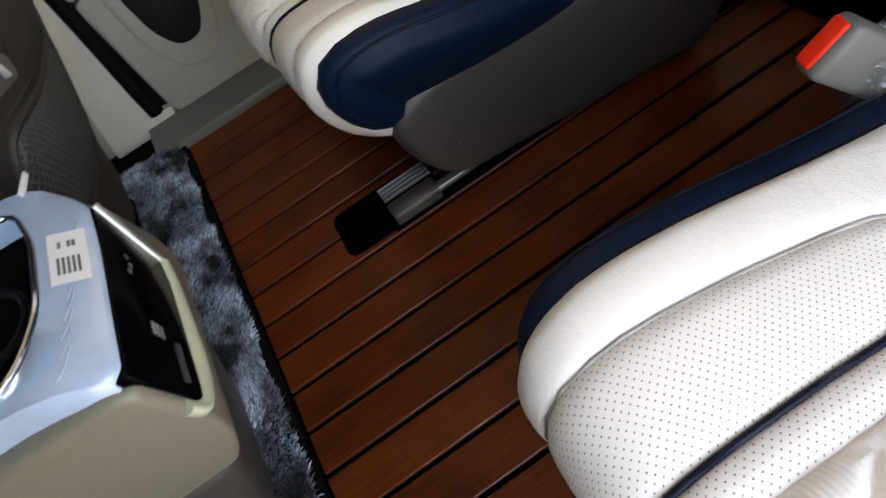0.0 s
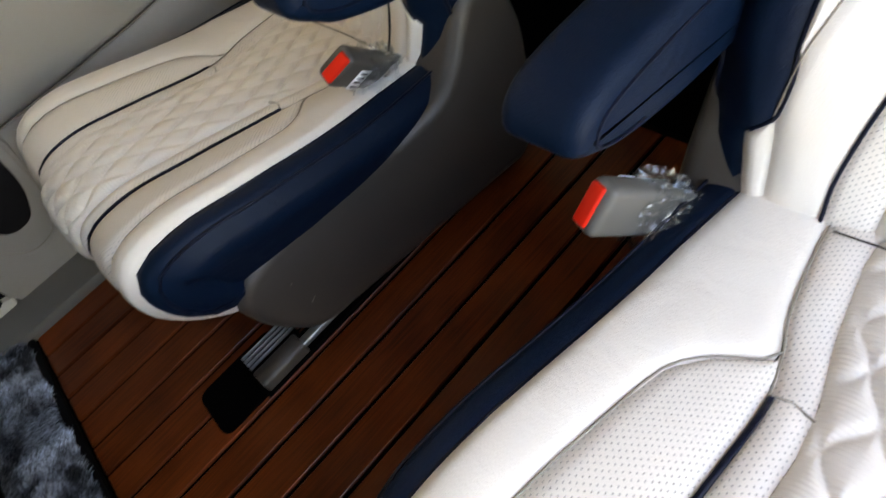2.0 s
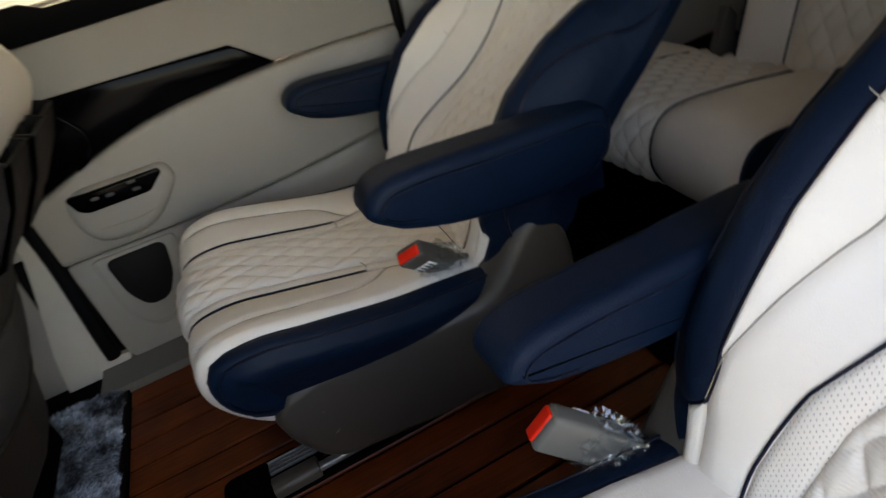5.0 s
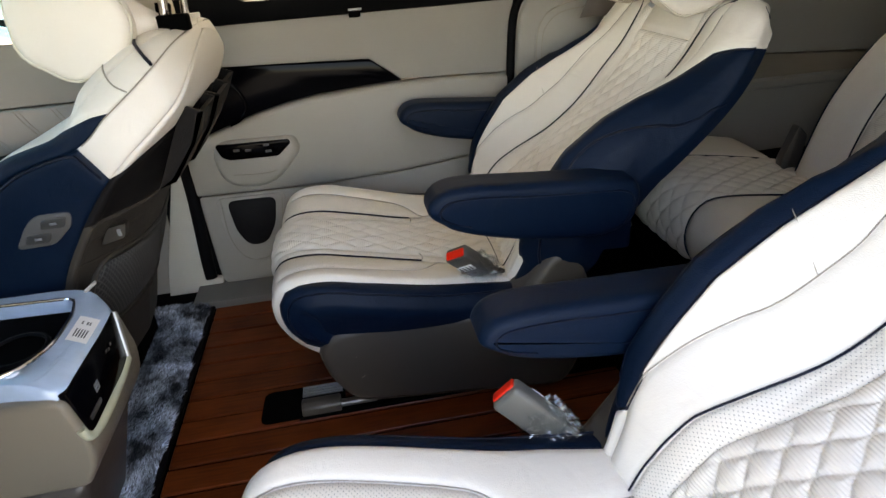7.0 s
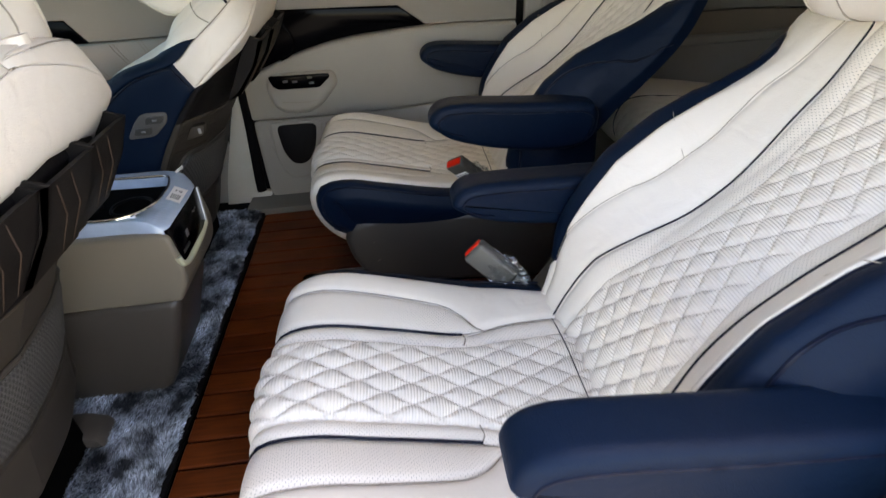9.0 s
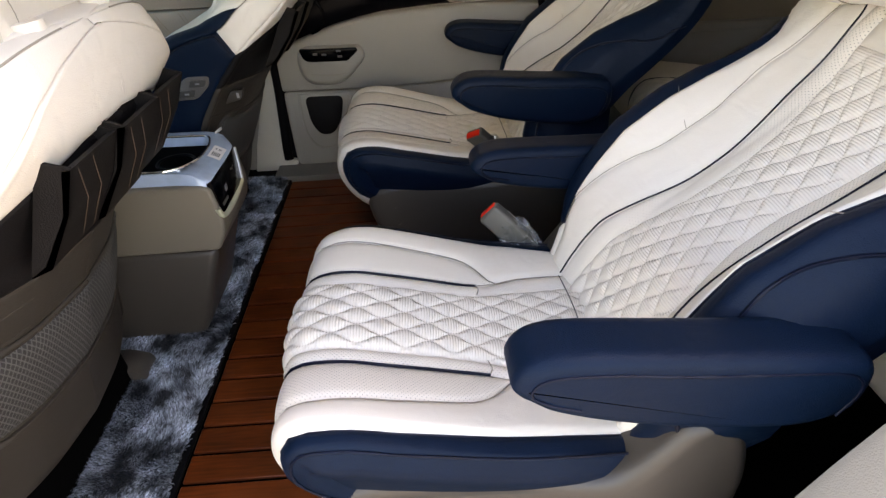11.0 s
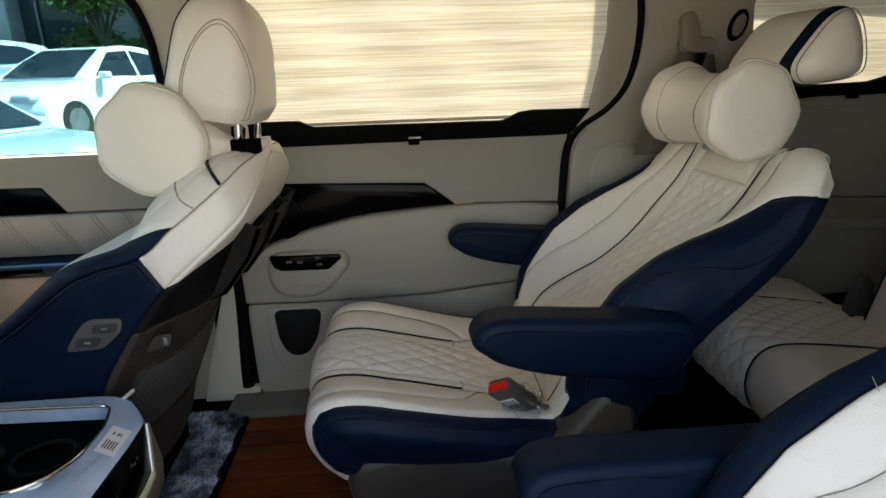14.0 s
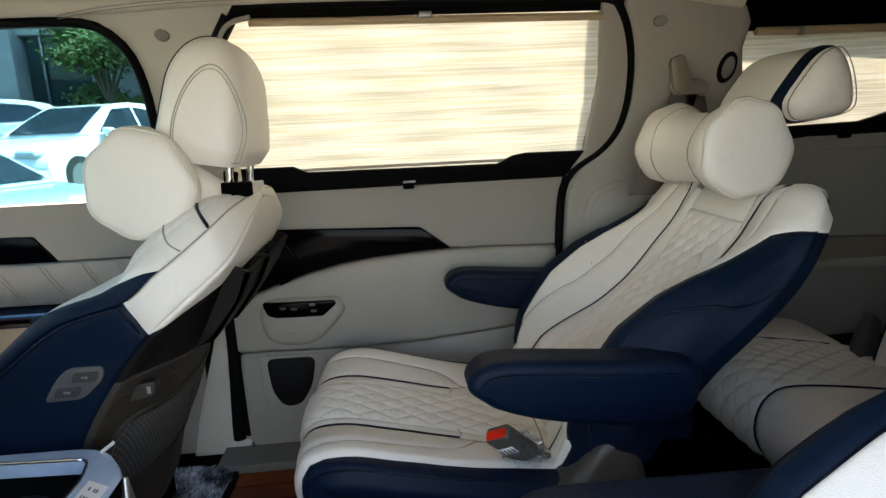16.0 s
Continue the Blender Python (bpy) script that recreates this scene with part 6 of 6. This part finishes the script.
def parked_car(x, y, heading, paint, label):
    """A parked hatchback, 4.3 m long, nose along its local +x."""
    t = thing("parked_car", label, "car", "parked cars", at=(x, y, ground_z(y)))
    t.rotation_euler = (0, 0, radians(heading))
    low = [(-2.1, 0.35), (-2.15, 0.62), (-2.05, 0.88), (-1.2, 0.93), (0.3, 0.95), (0.75, 0.95), (1.5, 0.86), (1.98, 0.72), (2.12, 0.55), (2.1, 0.28), (1.6, 0.2), (-1.7, 0.2)]

    def body(name, poly, w0, w1, z0, z1, mat, label="", parent=t, n=9):
        rings = []
        for k in range(n):
            a = k / (n - 1) * 2 - 1
            ring = []
            for px, pz in rounded(poly, 0.12, 4):
                w = lerp(w0, w1, max(0.0, min(1.0, (pz - z0) / (z1 - z0))))
                inset = 1 - 0.10 * abs(a) ** 4 * min(1.0, abs(px) / 2.0) ** 2
                ring.append((px * inset, a * w, pz))
            rings.append(ring)
        return part(name, loft(rings), mat, parent, label, sharp=40)
    body("body", low, 0.88, 0.84, 0.2, 0.95, paint, "painted car body")
    cabin = [(-1.98, 0.90), (-1.80, 1.22), (-1.45, 1.40), (-0.9, 1.485), (-0.4, 1.50), (0.05, 1.455), (0.45, 1.25), (1.0, 0.92)]
    body("cabin", cabin, 0.83, 0.60, 0.9, 1.48, paint, "painted roof and pillars")

    def side_y(z):
        return lerp(0.83, 0.60, max(0.0, min(1.0, (z - 0.9) / 0.58)))

    def glazing(name, corners, label):
        bm = bmesh.new()
        vs = [bm.verts.new(p) for p in corners]
        bm.faces.new(vs)
        bmesh.ops.solidify(bm, geom=bm.faces[:], thickness=0.012)
        return part(name, bm, car_glass, t, label)
    glazing("windscreen", [(0.93, 0.66, 0.99), (0.93, -0.66, 0.99), (0.48, -0.60, 1.265), (0.13, -0.53, 1.43), (0.13, 0.53, 1.43), (0.48, 0.60, 1.265)], "dark blue-tinted windscreen")
    glazing("rear_window", [(-1.95, 0.60, 1.0), (-1.95, -0.60, 1.0), (-1.53, -0.50, 1.39), (-1.53, 0.50, 1.39)], "dark rear window")
    for k in (-1, 1):
        for quad in ([(0.66, 0.985), (0.10, 1.37), (-0.42, 1.415), (-0.42, 0.985)], [(-0.50, 0.985), (-0.50, 1.415), (-1.15, 1.35), (-1.62, 1.13), (-1.60, 1.02)]):
            glazing("side_window", [(px, k * (side_y(pz) + 0.012), pz) for px, pz in quad], "dark side window")
        for wx in (-1.32, 1.30):
            wheel = part("wheel", tube_bm([(wx, k * 0.70, 0.31), (wx, k * 0.885, 0.31)], 0.31, 28), tyre_mat, t, "black tyre on alloy rim")
            part("rim", tube_bm([(wx, k * 0.86, 0.31), (wx, k * 0.893, 0.31)], 0.20, 20), alloy, wheel, "alloy rim")
        part("door_mirror", rbox((0.62, k * 0.95, 0.99), (0.16, 0.16, 0.12), 0.04), paint, t, "painted door mirror")
        part("headlamp", rbox((1.90, k * 0.62, 0.68), (0.30, 0.34, 0.12), 0.05), lamp_glass, t, "clear headlamp")
        part("door_handle", rbox((-0.35, k * 0.872, 0.80), (0.16, 0.03, 0.03), 0.01), paint, t)
    part("grille", rbox((2.09, 0, 0.58), (0.06, 0.86, 0.16), 0.02), black_matt, t, "black front grille")
    for i in range(4):
        part("grille_bar", rbox((2.125, 0, 0.525 + i * 0.036), (0.012, 0.82, 0.010), 0.002), chrome, t)
    return t


white_paint = material("white_car_paint", (0.80, 0.81, 0.80), 0.25, coat=0.6, mottle=0.01)
silver_paint = material("pale_blue_car_paint", (0.42, 0.55, 0.62), 0.2, coat=0.8, mottle=0.01)
blue_paint = material("dark_blue_car_paint", (0.02, 0.035, 0.08), 0.15, coat=0.9, mottle=0.02)
parked_car(-4.98, 10.45, -103, white_paint, "white hatchback facing the vehicle in bright sun")
parked_car(-4.35, 5.6, -12, silver_paint, "pale blue car parked beside the vehicle")
parked_car(-3.0, 12.6, 100, blue_paint, "dark blue car in the yard")
parked_car(-8.8, 13.6, 200, white_paint, "white car with dark windows farther along the yard")

# building and greenery beyond the yard
stone = material("pale_facade", (0.30, 0.31, 0.30), 0.8, mottle=0.25, mottle_size=1.2)
facade_glass = material("facade_glass", (0.02, 0.05, 0.05), 0.08, coat=0.5, mottle=0.3, mottle_size=0.5)
house = thing("building", "pale office building with tall dark glass and columns", "building")
gz = ground_z(19)
part("wall", rbox((-8, 19.5, gz + 4), (60, 1, 14), 0), facade_glass, house, "dark glazed wall")
for i in range(11):
    bx = -32 + i * 4.2
    part("column", rbox((bx, 18.7, gz + 4), (1.0 if i % 3 else 2.2, 0.8, 14), 0.05), stone, house, "pale stone column")
for z in (3.4, 7.2, 10.5):
    part("floor_band", rbox((-8, 18.9, gz + z), (60, 0.5, 0.6), 0.04), stone, house, "pale stone band")
for i in range(36):
    part("mullion", rbox((-31 + i * 1.4, 18.95, gz + 4), (0.07, 0.1, 13), 0), alloy, house)

leaf_mat = material("leaf_green", (0.07, 0.13, 0.03), 0.6, mottle=0.5, mottle_size=2.0)
bark = material("bark", (0.10, 0.08, 0.06), 0.9, mottle=0.3, mottle_size=10)


def tree(x, y, height, spread, seed, label):
    rnd = random.Random(seed)
    z = ground_z(y)
    t = thing("tree", label, "tree", "yard trees", at=(x, y, z))
    tube("trunk", [(0, 0, -0.1), (0.1, 0, height * 0.3), (0, 0.1, height * 0.6), (0.1, 0, height * 0.9)], lambda a: lerp(0.14, 0.03, a), bark, t)
    bm = bmesh.new()
    verts, faces = [], []
    for i in range(9):
        a = rnd.uniform(0, 6.28)
        e = Vector((math.cos(a) * spread * rnd.uniform(0.5, 1), math.sin(a) * spread * rnd.uniform(0.5, 1), height * rnd.uniform(0.55, 1.0)))
        tube_bm([(0, 0, height * 0.35), e * 0.5 + Vector((0, 0, height * 0.25)), e], lambda q: lerp(0.05, 0.012, q), 6, bm)
        for j in range(520):
            p = e + Vector((rnd.gauss(0, 0.35), rnd.gauss(0, 0.35), rnd.gauss(0, 0.22))) * spread * 0.8
            u = Vector((rnd.gauss(0, 1), rnd.gauss(0, 1), rnd.gauss(0, 0.5))).normalized() * 0.09
            w = u.orthogonal().normalized() * 0.035
            k = len(verts)
            verts += [p - u, p + w, p + u, p - w]
            faces.append((k, k + 1, k + 2, k + 3))
    part("limb", bm, bark, t)
    me = bpy.data.meshes.new("crown")
    me.from_pydata(verts, [], faces)
    finish("crown", me, leaf_mat, t, "small green leaves", smooth=False)
    return t


tree(-5.9, 16.2, 4.0, 1.3, 3, "leafy young tree before the building")
tree(-7.3, 16.8, 3.4, 1.1, 5, "leafy young tree before the building")
tree(-3.1, 16.6, 3.8, 1.3, 8, "leafy young tree before the building")


def hedge():
    rnd = random.Random(9)
    verts, faces = [], []
    for i in range(9000):
        p = Vector((rnd.uniform(-8.5, 2), 17.3 + rnd.gauss(0, 0.35), 0))
        p.z = ground_z(p.y) + rnd.random() ** 0.7 * (1.5 + 0.25 * math.sin(p.x * 3))
        u = Vector((rnd.gauss(0, 1), rnd.gauss(0, 1), rnd.gauss(0, 1))).normalized() * 0.08
        w = u.orthogonal().normalized() * 0.04
        k = len(verts)
        verts += [p - u, p + w, p + u, p - w]
        faces.append((k, k + 1, k + 2, k + 3))
    me = bpy.data.meshes.new("hedge")
    me.from_pydata(verts, [], faces)
    tagged(finish("hedge", me, leaf_mat, None, smooth=False), "dense green hedge along the yard's edge", "hedge", kind="stuff")


hedge()

# ---------------------------------------------------------------- plank floor
def planks():
    """Boards along the cabin with black caulked joints between them."""
    pitch = 0.0670
    bm = rbox((0, 0, 0), (1.0, pitch - 0.0074, 0.008), 0.0015, 1)
    board = bpy.data.meshes.new("plank")
    bm.to_mesh(board)
    bm.free()
    board.materials.append(wood)
    for k in range(22):
        ob = new("plank", board)
        ob.parent = floor
        ob.location = (0.503, 0.804 - (k + 0.5) * pitch, -0.004)


planks()
